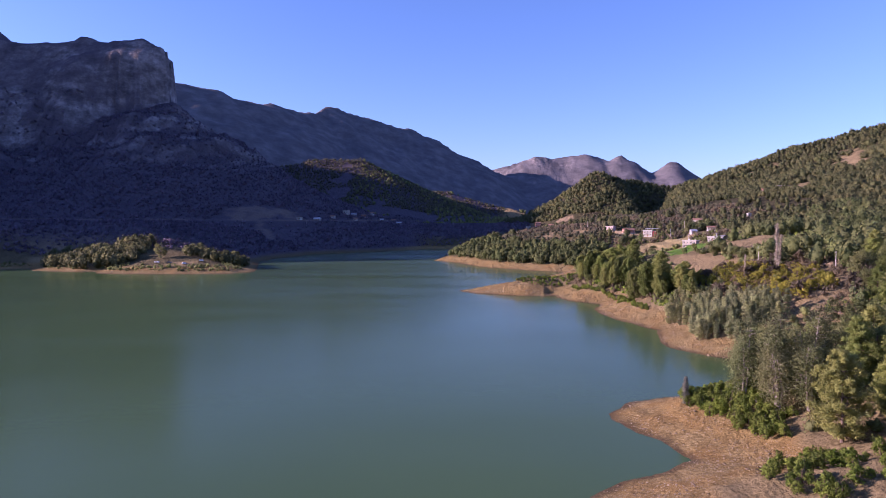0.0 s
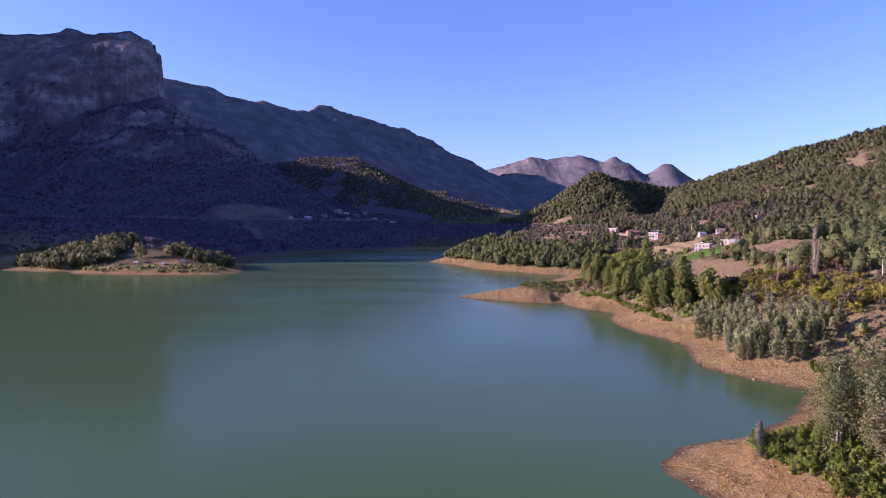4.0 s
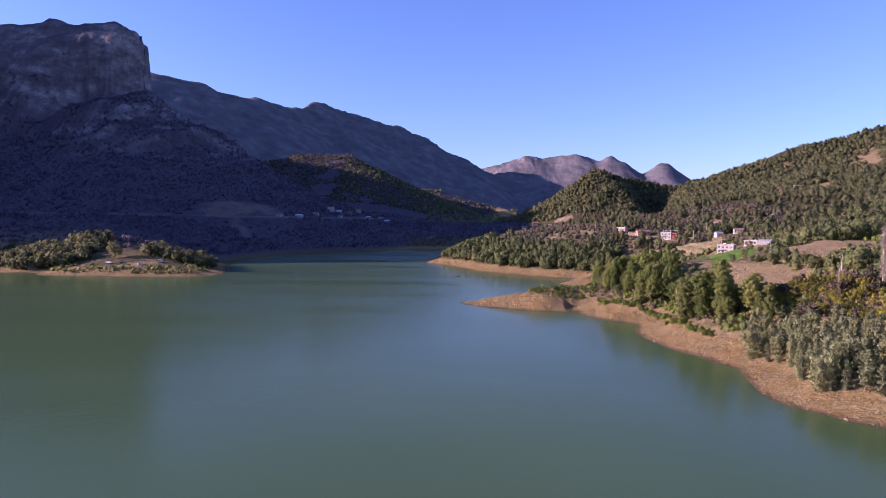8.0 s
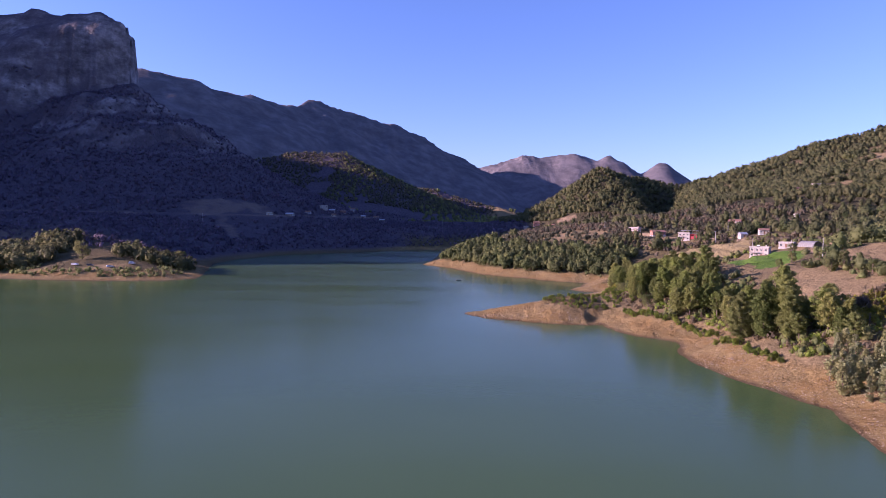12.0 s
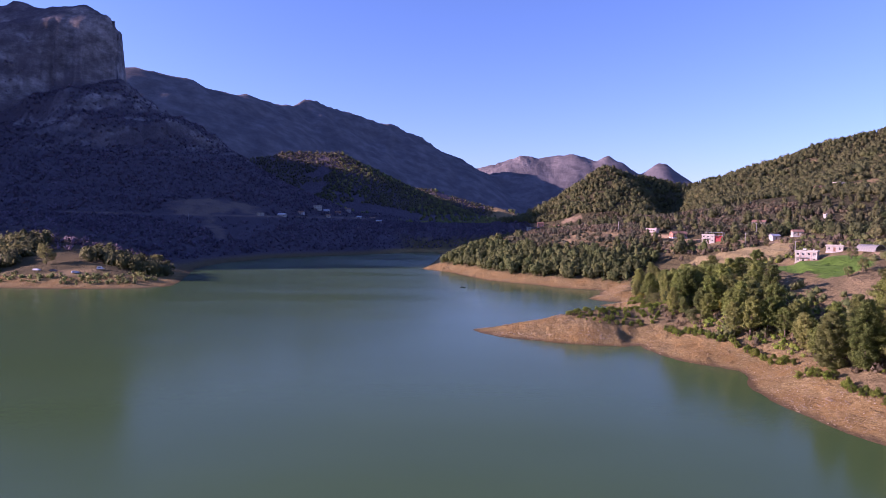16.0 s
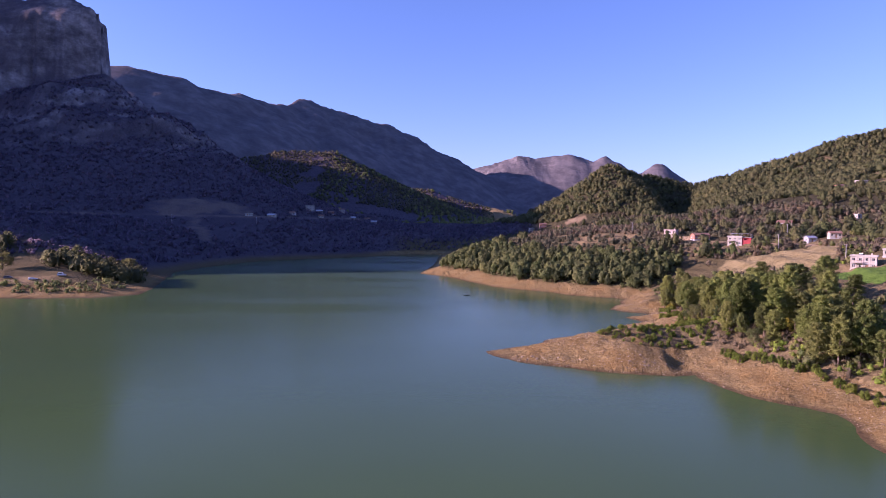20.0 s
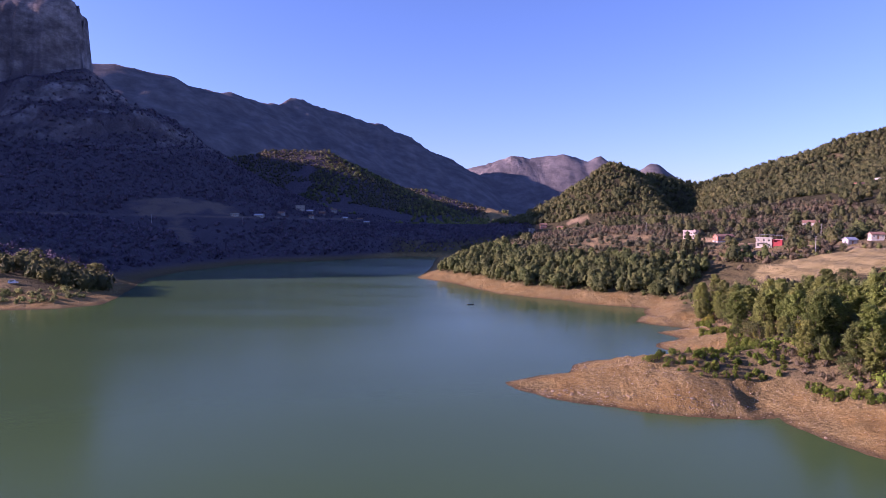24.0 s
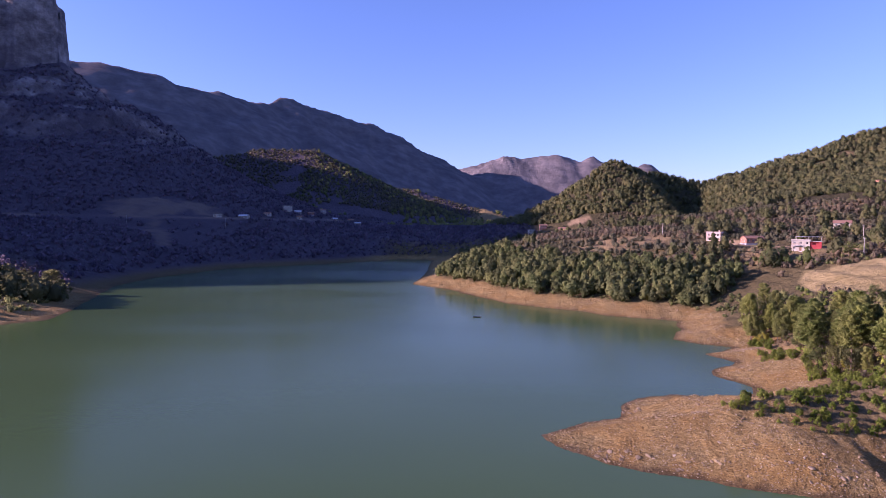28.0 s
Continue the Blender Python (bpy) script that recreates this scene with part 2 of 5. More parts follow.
def land(x, y):
    """Height of the ground over the water, and the distance from the shore."""
    x, y = np.asarray(x, float), np.asarray(y, float)
    d, eastness = shore_distance(x, y)
    dry = np.clip(d, 0, None)
    e = smooth(0.35, 0.65, eastness)
    flat = dry - 9.0 * (1 - np.exp(-dry / 13))                       # the strip itself is gentler than the bank above
    base = e * 33 * (1 - np.exp(-flat / 62)) * (1 - 0.5 * smooth(620, 760, y) * smooth(190, 110, x)) + (1 - e) * 34 * (1 - np.exp(-flat / 60)) * (0.55 + 0.45 * smooth(430, 520, y))
    rough = fbm(x, y, 260, 6, 11, 0.5, True)
    crag = fbm(x + 900, y, 90, 5, 12, 0.55)
    hills = np.zeros(np.shape(x))
    for (pts, slope, power), amount in ((MASSIF, 0.10), (UNSEEN_WEST_RIDGE, 0.1), (BACK_RIDGE, 0.07), (MID_HILL, 0.10), (LOW_HILL, 0.12), (FAR_RANGE, 0.13), (KNOB, 0.05), (EAST_RIDGE, 0.06)):
        h = ridge_height(x, y, pts, slope, power)
        top = max(p[2] for p in pts)
        gully = amount * (rough * h * (1 - 0.75 * h / top) * 1.6 + crag * h * 0.35)
        hills += np.clip(h + gully, 0, None) ** 6
    hills = hills ** (1 / 6)
    # the rock head over the western slope, with its upright wall
    spine = chain_distance(x, y, [(-1500, 1015), (-640, 985), (-447, 972)])
    back = smooth(-455, -530, x)                                     # west of its end the wall breaks into a steep slope
    edge = spine + 11 * fbm(x, y, 40, 5, 21, 0.6) + (16 + 16 * back) * fbm(x, y, 150, 2, 22) + 13 * back * fbm(x, y, 55, 3, 28, 0.6, True) + 6 * (1 - back) * fbm(x, y, 26, 3, 29, 0.6, True)
    hills += (92 * smooth(55 + 62 * back, 48 - 12 * back, edge) + 14 * smooth(48, 24, edge)) * (0.90 + 0.13 * fbm(x, y, 75, 4, 23))
    hills += (9 * np.exp(-((x + 522) / 20) ** 2) - 5 * np.exp(-((x + 490) / 16) ** 2) + 11 * smooth(-575, -650, x)) * smooth(52, 30, edge)
    for reach, lift, seed in ((105, 14, 24), (185, 15, 25)):
        hills += lift * np.maximum(smooth(-0.25, 0.25, fbm(x, y, 130, 3, seed + 5)), smooth(95, 60, spine)) * smooth(reach, reach - 12, spine + 55 * fbm(x, y, 90, 5, seed, 0.65))
    hills += 13 * fbm(x, y * 0.35 + 40, 60, 4, 27, 0.6, True) * smooth(60, 90, spine) * smooth(330, 160, spine) * smooth(-150, -260, x)
    # the shaded ravine east of the knob
    cut = chain_distance(x, y, [(268, 838), (250, 780), (236, 715), (216, 650)])
    hills -= np.minimum(hills, 21 * np.exp(-(cut / 19) ** 2) * smooth(640, 700, y))
    # road bench on the western slope
    z = base + hills * (e * smooth(45, 230, dry) + (1 - e) * smooth(8, 90, dry))
    bench = smooth(30, 60, dry) * smooth(700, 480, np.abs(y - 850)) * (1 - e)
    z = z + bench * (33 - z) * np.exp(-((z - 33) / 5.0) ** 2) * 0.8
    z = z + (fbm(x, y, 34, 3, 31) * 1.6 + fbm(x, y, 9, 3, 32) * 0.5) * smooth(4, 40, dry) + (fbm(x, y, 5, 4, 33) * 0.55 + 0.40 * fbm(x, y, 2.2, 3, 34)) * smooth(0.3, 7, dry)
    # mound and wash-out at the root of the spit
    wash = chain_distance(x, y, [(43.5, 262), (45, 270), (50, 279)])
    z = z + (1.2 * np.exp(-((x - 35) / 6.5) ** 2 - ((y - 273) / 5) ** 2) - 0.5 * np.exp(-(wash / 1.8) ** 2)) * smooth(0.3, 3, dry)
    # terraces of the fields by the houses
    fields = smooth(26, 40, dry) * smooth(120, 95, dry) * e * smooth(270, 300, y) * smooth(520, 470, y)
    step = 2.2
    z = z + fields * 0.6 * (np.floor(z / step) * step + step * smooth(0.7, 1.0, z / step - np.floor(z / step)) - z)
    return np.where(d > 0, np.maximum(z, 0.02 + 0.12 * np.minimum(dry, 8)), -0.25 * np.abs(d) ** 0.9 - 0.02), d


# ---- ground: one sheet, finest along the eastern shore ----
def axis(parts):
    """Grid lines from start to end with the step changing evenly: (start, end, step at start, step at end)."""
    out = []
    for a, b, s0, s1 in parts:
        v = a
        while v < b - 0.25 * s1:
            out.append(v)
            v += s0 + (s1 - s0) * (v - a) / (b - a)
    out.append(parts[-1][1])
    return np.array(out)


def mesh_from(name, verts, faces, smooth_faces=True):
    """A mesh from arrays: verts (n, 3), faces (m, k) of one size."""
    me = bpy.data.meshes.new(name)
    faces = np.asarray(faces, np.int32)
    m, k = faces.shape
    me.vertices.add(len(verts))
    me.vertices.foreach_set("co", np.asarray(verts, np.float32).ravel())
    me.loops.add(m * k)
    me.loops.foreach_set("vertex_index", faces.ravel())
    me.polygons.add(m)
    me.polygons.foreach_set("loop_start", np.arange(0, m * k, k, dtype=np.int32))
    me.polygons.foreach_set("loop_total", np.full(m, k, np.int32))
    me.polygons.foreach_set("use_smooth", np.full(m, smooth_faces))
    me.update(calc_edges=True)
    me.validate()
    return me


def colour_layer(me, name, values):
    layer = me.color_attributes.new(name, "FLOAT_COLOR", "POINT")
    layer.data.foreach_set("color", np.asarray(values, np.float32).ravel())


TAN_FIELD = [(103, 382), (118, 404), (128, 402), (142, 400), (154, 408), (154, 385), (136, 360), (124, 354), (112, 356), (105, 368)]
GREEN_FIELD = [(96, 274), (99, 292), (108, 322), (118, 336), (122, 327), (131, 320), (128, 304), (110, 276)]
BROWN_FIELD = [(99, 270), (105, 262), (108, 234), (99, 222), (90, 230), (87, 242), (92, 262)]
UPPER_FIELD = [(117, 278), (134, 282), (150, 270), (136, 240), (117, 249)]
gx = axis([(-3600, -700, 120, 16), (-700, -480, 16, 7), (-480, -370, 3.5, 3.5), (-370, -300, 6, 5), (-300, -100, 4, 3), (-100, -4, 6, 2), (-4, 10, 1.5, 0.7), (10, 78, 0.75, 0.95), (78, 140, 1.1, 2.2),
           (140, 420, 1.8, 6), (420, 1200, 6, 20), (1200, 3700, 20, 110)])
gy = axis([(-420, 20, 40, 4), (20, 56, 3, 0.7), (56, 130, 0.75, 0.85), (130, 320, 0.9, 1.2), (320, 450, 1.2, 2.6), (450, 900, 2.6, 6.0), (900, 1030, 4, 4), (1030, 1800, 6, 14), (1800, 3560, 14, 28), (3560, 4000, 60, 100)])
GX, GY = np.meshgrid(gx, gy)
GZ, GD = land(GX, GY)
dzdy, dzdx = np.gradient(GZ, gy, gx)
steep = np.hypot(dzdx, dzdy)
nx, ny = len(gx), len(gy)
idx = np.arange(nx * ny).reshape(ny, nx)
quads = np.stack([idx[:-1, :-1], idx[:-1, 1:], idx[1:, 1:], idx[1:, :-1]], -1).reshape(-1, 4)
ground = new("ground", mesh_from("ground", np.stack([GX, GY, GZ], -1).reshape(-1, 3), quads))
tagged(ground, "dry winter hills round a half-empty lake, bare earth shore", "ground", kind="structure")


def bare_mask(x, y, z, d):
    """1 on the drained strip over the waterline; faded in the west to paint in the shade there."""
    line = 3.3 + 2.6 * inside(x, y, [(0, 262), (42, 262), (41, 286), (50, 312), (0, 312)]) + 0.9 * fbm(x, y, 25, 3, 41) + 0.6 * fbm(x, y, 5, 2, 42)
    return smooth(line + 0.5, line - 0.5, z) * smooth(45, 30, d) * (1 - 0.85 * smooth(-20, -60, x) * smooth(440, 480, y))


def clearing_mask(x, y):
    """1 where the eastern slope lies open: dry grass and soil."""
    return smooth(0.12, 0.30, fbm(x, y, 75, 4, 43) + 0.25 * fbm(x, y, 18, 3, 44)) * (1 - np.exp(-((x - 190) ** 2 + (y - 835) ** 2) / 4900.0))


bare = bare_mask(GX, GY, GZ, GD)
rock = np.maximum(smooth(0.75, 1.25, steep) * smooth(60, 150, GZ) * np.maximum(smooth(200, 222, GZ) * np.maximum(smooth(-490, -440, GX), 0.45), smooth(-0.15, 0.25, fbm(GX, GY + GZ, 70, 5, 47, 0.6))), smooth(0.10, 0.35, fbm(GX, GZ * 2 + GY * 0.3, 60, 4, 45)) * smooth(80, 130, GZ) * (GX < -150) * (GY < 1250) * 0.9)
rock = np.maximum(rock, 0.75 * smooth(0.02, 0.25, fbm(GX, GZ * 2.5 + GY * 0.2, 110, 5, 46, 0.6)) * smooth(3300, 3380, GY))
rock = rock * (1 - 0.7 * smooth(1700, 2000, GY) * smooth(3400, 3300, GY))
green = inside(GX, GY, GREEN_FIELD).astype(float)
tan = inside(GX, GY, TAN_FIELD).astype(float)
opened = np.maximum(inside(GX, GY, BROWN_FIELD), inside(GX, GY, UPPER_FIELD)).astype(float)
# roads and worn banks: the bench on the western slope, its slide, the eastern track, the cutting behind the hamlet
SLIDE = [(-240, 704), (-228, 722), (-208, 750), (-172, 772), (-158, 752), (-190, 722), (-222, 690)]
GULLY = [(-212, 706), (-200, 708), (-158, 626), (-167, 620)]
CUTTING = [(133, 768), (146, 759), (156, 772), (152, 785), (140, 783)]
TRACK = [(190, 165), (150, 180), (117, 193), (113, 214), (120, 240), (117, 268), (124, 296), (146, 320), (150, 350), (156, 395), (150, 430), (128, 450), (112, 520), (108, 620), (116, 745)]
roads = np.maximum(0.45 * smooth(-0.3, 0.2, fbm(GX, GY, 50, 3, 73)) * np.exp(-((GZ - 33.0) / 0.9) ** 2) * (GX < -60) * smooth(540, 600, GY) * smooth(1100, 1000, GY), smooth(2.4, 1.2, chain_distance(GX, GY, TRACK)))
for poly, worn in ((SLIDE, 0.36), (GULLY, 0.32), (CUTTING, 0.8)):
    roads = np.maximum(roads, worn * smooth(-0.45, 0.15, fbm(GX, GY, 16, 4, 75)) * inside(GX + 3 * fbm(GX, GY, 14, 3, 71), GY + 3 * fbm(GX, GY, 14, 3, 72), poly))
colour_layer(ground.data, "land", np.stack([bare, rock, green, tan], -1))
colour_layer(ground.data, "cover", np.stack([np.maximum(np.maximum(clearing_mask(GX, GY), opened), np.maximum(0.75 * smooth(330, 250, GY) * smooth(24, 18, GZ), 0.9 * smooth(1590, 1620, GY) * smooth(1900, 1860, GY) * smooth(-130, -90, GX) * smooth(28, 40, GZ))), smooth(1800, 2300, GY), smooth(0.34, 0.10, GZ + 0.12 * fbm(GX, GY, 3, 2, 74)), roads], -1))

# western wood floor, where the haze tint goes into the ground colour
hazed_litter = ground.data.attributes.new("hazed_litter", "FLOAT", "POINT")
hazed_litter.data.foreach_set("value", (smooth(1.0, 3.5, GZ) * np.maximum(smooth(-10, -40, GX - np.maximum(GY - 800, 0) * 0.2) * smooth(440, 520, GY), smooth(770, 800, GY) * smooth(120, 90, GX))).astype(np.float32).ravel())
# where the eastern pines stand: needle floor darkened as by their shade
shaded_needles = ground.data.attributes.new("shaded_needles", "FLOAT", "POINT")
shaded_needles.data.foreach_set("value", (smooth(24, 34, GZ) * smooth(0.75, 0.45, clearing_mask(GX, GY)) * smooth(90, 130, GX) * smooth(1100, 1000, GY)).astype(np.float32).ravel())
ground_mat, gt, gp = nodes_of("ground")
pos = coords(gt)
land_attr, cover_attr = gt.nodes.new("ShaderNodeAttribute"), gt.nodes.new("ShaderNodeAttribute")
land_attr.attribute_name, cover_attr.attribute_name = "land", "cover"
land_sep, cover_sep = gt.nodes.new("ShaderNodeSeparateColor"), gt.nodes.new("ShaderNodeSeparateColor")
link(gt, land_attr.outputs["Color"], land_sep.inputs[0]), link(gt, cover_attr.outputs["Color"], cover_sep.inputs[0])
fine, mid, wide = noise_tex(gt, 1.3, 8, 0.65, pos).outputs["Fac"], noise_tex(gt, 0.11, 6, 0.6, pos).outputs["Fac"], noise_tex(gt, 0.012, 8, 0.62, pos).outputs["Fac"]
scrub = ramp(gt, fine, [(0.30, (0.045, 0.044, 0.019)), (0.52, (0.100, 0.083, 0.038)), (0.72, (0.180, 0.140, 0.068))])
dry = ramp(gt, fine, [(0.28, (0.135, 0.102, 0.048)), (0.6, (0.270, 0.205, 0.100)), (0.8, (0.34, 0.272, 0.150))])
earth = ramp(gt, fine, [(0.25, (0.112, 0.078, 0.030)), (0.5, (0.242, 0.178, 0.070)), (0.72, (0.405, 0.322, 0.150))])
earth = mixc(gt, ramp(gt, mid, [(0.42, (0.1, 0.1, 0.1)), (0.62, (0.75, 0.75, 0.75))]), earth, (0.240, 0.150, 0.046))
# small stones pressed into the bare earth
pebble = gt.nodes.new("ShaderNodeTexVoronoi")
pebble.inputs["Scale"].default_value = 1.9
link(gt, pos, pebble.inputs["Vector"])
pebble_mask = math_node(gt, "MULTIPLY", math_node(gt, "LESS_THAN", pebble.outputs["Distance"], 0.26), math_node(gt, "GREATER_THAN", noise_tex(gt, 0.35, 4, 0.6, pos).outputs["Fac"], 0.46))
earth = mixc(gt, math_node(gt, "MULTIPLY", pebble_mask, 0.65), earth, ramp(gt, pebble.outputs["Color"], [(0.2, (0.16, 0.120, 0.072)), (0.8, (0.46, 0.39, 0.275))]))
earth = mixc(gt, 0.8, earth, ramp(gt, noise_tex(gt, 4.5, 6, 0.7, pos).outputs["Fac"], [(0.36, (0.45, 0.45, 0.45)), (0.62, (1.25, 1.25, 1.25))]), "MULTIPLY")
# old waterlines: faint ledges that follow the height
strand_map = gt.nodes.new("ShaderNodeMapping")
strand_map.inputs["Scale"].default_value = (0.05, 0.05, 3.4)
link(gt, pos, strand_map.inputs["Vector"])
strand = noise_tex(gt, 1.0, 5, 0.65, strand_map.outputs["Vector"]).outputs["Fac"]
earth = mixc(gt, 0.16, earth, ramp(gt, strand, [(0.38, (0.66, 0.64, 0.60)), (0.5, (0.95, 0.95, 0.95)), (0.62, (1.25, 1.25, 1.2))]), "MULTIPLY")
# limestone: slanting beds and upright cracks
bed_map = gt.nodes.new("ShaderNodeMapping")
bed_map.inputs["Rotation"].default_value, bed_map.inputs["Scale"].default_value = (0.0, radians(-38), 0.0), (0.7, 0.7, 1.15)
link(gt, pos, bed_map.inputs["Vector"])
crack_map = gt.nodes.new("ShaderNodeMapping")
crack_map.inputs["Scale"].default_value = (1.0, 1.0, 0.32)
link(gt, pos, crack_map.inputs["Vector"])
beds, cracks = noise_tex(gt, 0.05, 9, 0.7, bed_map.outputs["Vector"]).outputs["Fac"], noise_tex(gt, 0.09, 8, 0.7, crack_map.outputs["Vector"]).outputs["Fac"]
stone = ramp(gt, math_node(gt, "ADD", math_node(gt, "MULTIPLY", beds, 0.72), math_node(gt, "MULTIPLY", cracks, 0.28)), [(0.38, (0.080, 0.072, 0.073)), (0.5, (0.195, 0.175, 0.171)), (0.62, (0.38, 0.342, 0.328))])
# soil of the far ridges, greyed and turned mauve to paint in distance haze
far_hazed_soil = ramp(gt, wide, [(0.34, (0.092, 0.088, 0.094)), (0.5, (0.125, 0.117, 0.123)), (0.66, (0.170, 0.158, 0.162))])
hazed_litter_attr = gt.nodes.new("ShaderNodeAttribute")
hazed_litter_attr.attribute_name = "hazed_litter"
hazed_floor = ramp(gt, fine, [(0.3, (0.060, 0.050, 0.060)), (0.52, (0.082, 0.069, 0.082)), (0.72, (0.112, 0.096, 0.110))])   # needle litter and grey scree under the western woods, tinted mauve as haze
col = mixc(gt, cover_sep.outputs[0], scrub, dry)
col = mixc(gt, hazed_litter_attr.outputs["Fac"], col, hazed_floor)
shaded_needle_attr = gt.nodes.new("ShaderNodeAttribute")
shaded_needle_attr.attribute_name = "shaded_needles"
col = mixc(gt, shaded_needle_attr.outputs["Fac"], col, ramp(gt, fine, [(0.3, (0.026, 0.027, 0.013)), (0.52, (0.055, 0.050, 0.024)), (0.72, (0.098, 0.083, 0.043))]))   # needle bed of the eastern pine woods, with tree shade put into its colour
col = mixc(gt, cover_sep.outputs[1], col, far_hazed_soil)
col = mixc(gt, math_node(gt, "MULTIPLY", land_sep.outputs[1], 0.85), col, stone)
col = mixc(gt, land_attr.outputs["Alpha"], col, ramp(gt, mid, [(0.35, (0.225, 0.180, 0.075)), (0.65, (0.315, 0.255, 0.118))]))
col = mixc(gt, land_sep.outputs[2], col, ramp(gt, mid, [(0.35, (0.075, 0.140, 0.018)), (0.65, (0.115, 0.195, 0.030))]))
col = mixc(gt, math_node(gt, "MULTIPLY", cover_attr.outputs["Alpha"], 0.85), col, ramp(gt, fine, [(0.3, (0.26, 0.180, 0.100)), (0.7, (0.46, 0.350, 0.210))]))
col = mixc(gt, land_sep.outputs[0], col, earth)
col = mixc(gt, math_node(gt, "MULTIPLY", cover_sep.outputs[2], 0.7), col, (0.050, 0.036, 0.022))   # wet earth at the waterline
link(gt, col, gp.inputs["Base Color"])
gp.inputs["Roughness"].default_value = 0.95
gp.inputs["Specular IOR Level"].default_value = 0.1
bump(gt, math_node(gt, "ADD", math_node(gt, "ADD", noise_tex(gt, 0.7, 8, 0.75, pos).outputs["Fac"], math_node(gt, "MULTIPLY", noise_tex(gt, 3.0, 6, 0.7, pos).outputs["Fac"], 0.6)), math_node(gt, "MULTIPLY", noise_tex(gt, 0.05, 8, 0.65, pos).outputs["Fac"], 12.0)), 1.0, 0.45, gp)
ground.data.materials.append(ground_mat)

# ---- water ----
water_mat, wt, wp = nodes_of("lake_water")
wpos = coords(wt)
link(wt, ramp(wt, noise_tex(wt, 0.008, 4, 0.5, wpos).outputs["Fac"], [(0.35, (0.051, 0.091, 0.029)), (0.65, (0.060, 0.104, 0.034))]), wp.inputs["Base Color"])
wp.inputs["IOR"].default_value = 1.33
# light airs: long patches of ruffled water between calmer slicks
air_map = wt.nodes.new("ShaderNodeMapping")
air_map.inputs["Rotation"].default_value, air_map.inputs["Scale"].default_value = (0, 0, radians(14)), (0.006, 0.017, 1.0)
link(wt, wpos, air_map.inputs["Vector"])
airs = noise_tex(wt, 1.0, 5, 0.55, air_map.outputs["Vector"]).outputs["Fac"]
link(wt, ramp(wt, airs, [(0.36, (0.14, 0.14, 0.14)), (0.66, (0.22, 0.22, 0.22))]), wp.inputs["Roughness"])
link(wt, ramp(wt, airs, [(0.36, (0.13, 0.13, 0.13)), (0.66, (0.23, 0.23, 0.23))]), wp.inputs["Specular IOR Level"])
bump(wt, math_node(wt, "ADD", noise_tex(wt, 1.6, 4, 0.6, wpos).outputs["Fac"], math_node(wt, "MULTIPLY", noise_tex(wt, 0.35, 3, 0.5, wpos).outputs["Fac"], 1.5)), 0.25, 0.06, wp)
wx = axis([(-620, 120, 20, 20)])
wy = axis([(-420, 900, 20, 20)])
WX, WY = np.meshgrid(wx, wy)
widx = np.arange(WX.size).reshape(WX.shape)
water = new("water", mesh_from("water", np.stack([WX, WY, np.zeros_like(WX)], -1).reshape(-1, 3),
                               np.stack([widx[:-1, :-1], widx[:-1, 1:], widx[1:, 1:], widx[1:, :-1]], -1).reshape(-1, 4)))
water.data.materials.append(water_mat)
tagged(water, "calm turquoise-green lake water with faint ripples", "lake", kind="structure")

# ---- foliage materials ----
pine_mat = leafy("pine_needles", (0.187, 0.255, 0.057), (0.375, 0.449, 0.115), (0.423, 0.409, 0.146))
hill_mat = leafy("hill_needles", (0.093, 0.111, 0.045), (0.165, 0.186, 0.076), (0.204, 0.192, 0.090))
cape_mat = leafy("cape_needles", (0.094, 0.127, 0.045), (0.185, 0.226, 0.079), (0.213, 0.218, 0.092))
# western foliage: purple tint and lift imitate the haze before that slope
hazed_west_mat = leafy("hazed_western_needles", (0.105, 0.088, 0.128), (0.167, 0.140, 0.195), (0.181, 0.141, 0.191), 0.6, 0.3)
shrub_mat = leafy("shrub_leaves", (0.155, 0.239, 0.030), (0.331, 0.432, 0.067), (0.338, 0.370, 0.079))
grey_mat = leafy("grey_leaves", (0.276, 0.321, 0.153), (0.488, 0.546, 0.263), (0.458, 0.448, 0.222))
gold_mat = leafy("yellow_leaves", (0.282, 0.273, 0.030), (0.546, 0.504, 0.064), (0.376, 0.383, 0.076))
twig_mat = leafy("bare_twigs", (0.132, 0.109, 0.069), (0.233, 0.193, 0.125), (0.256, 0.217, 0.149))
bark_mat = plain("bark", (0.09, 0.062, 0.045), (0.19, 0.14, 0.105), 3.0, 0.9, 0, 0.8, 0.05)

ICO = np.array([(0, 0, -1), (0.72, 0, -0.35), (0.22, 0.69, -0.3), (-0.58, 0.43, -0.35), (-0.58, -0.43, -0.4), (0.22, -0.69, -0.35),
                (0.6, 0.43, 0.4), (-0.23, 0.69, 0.45), (-0.72, 0.0, 0.4), (-0.23, -0.69, 0.45), (0.6, -0.43, 0.4), (0, 0, 1)])
ICO_F = np.array([(0, 2, 1), (0, 3, 2), (0, 4, 3), (0, 5, 4), (0, 1, 5), (1, 2, 6), (2, 3, 7), (3, 4, 8), (4, 5, 9), (5, 1, 10),
                  (6, 2, 7), (7, 3, 8), (8, 4, 9), (9, 5, 10), (10, 1, 6), (6, 7, 11), (7, 8, 11), (8, 9, 11), (9, 10, 11), (10, 6, 11)])


def crown_shape(kind, h):
    """Crown radius against height, both from 0 to 1."""
    if kind == "pine":
        return np.clip(h, 0.02, 1) ** 0.30 * np.clip(1.03 - h, 0, 1) ** 0.72 * 1.45
    if kind == "spire":
        return np.clip(1.03 - h, 0, 1) ** 0.8
    return np.sqrt(np.clip(1 - (2 * h - 0.95) ** 2, 0, 1))


def unit(v):
    return v / (np.linalg.norm(v, axis=-1, keepdims=True) + 1e-9)


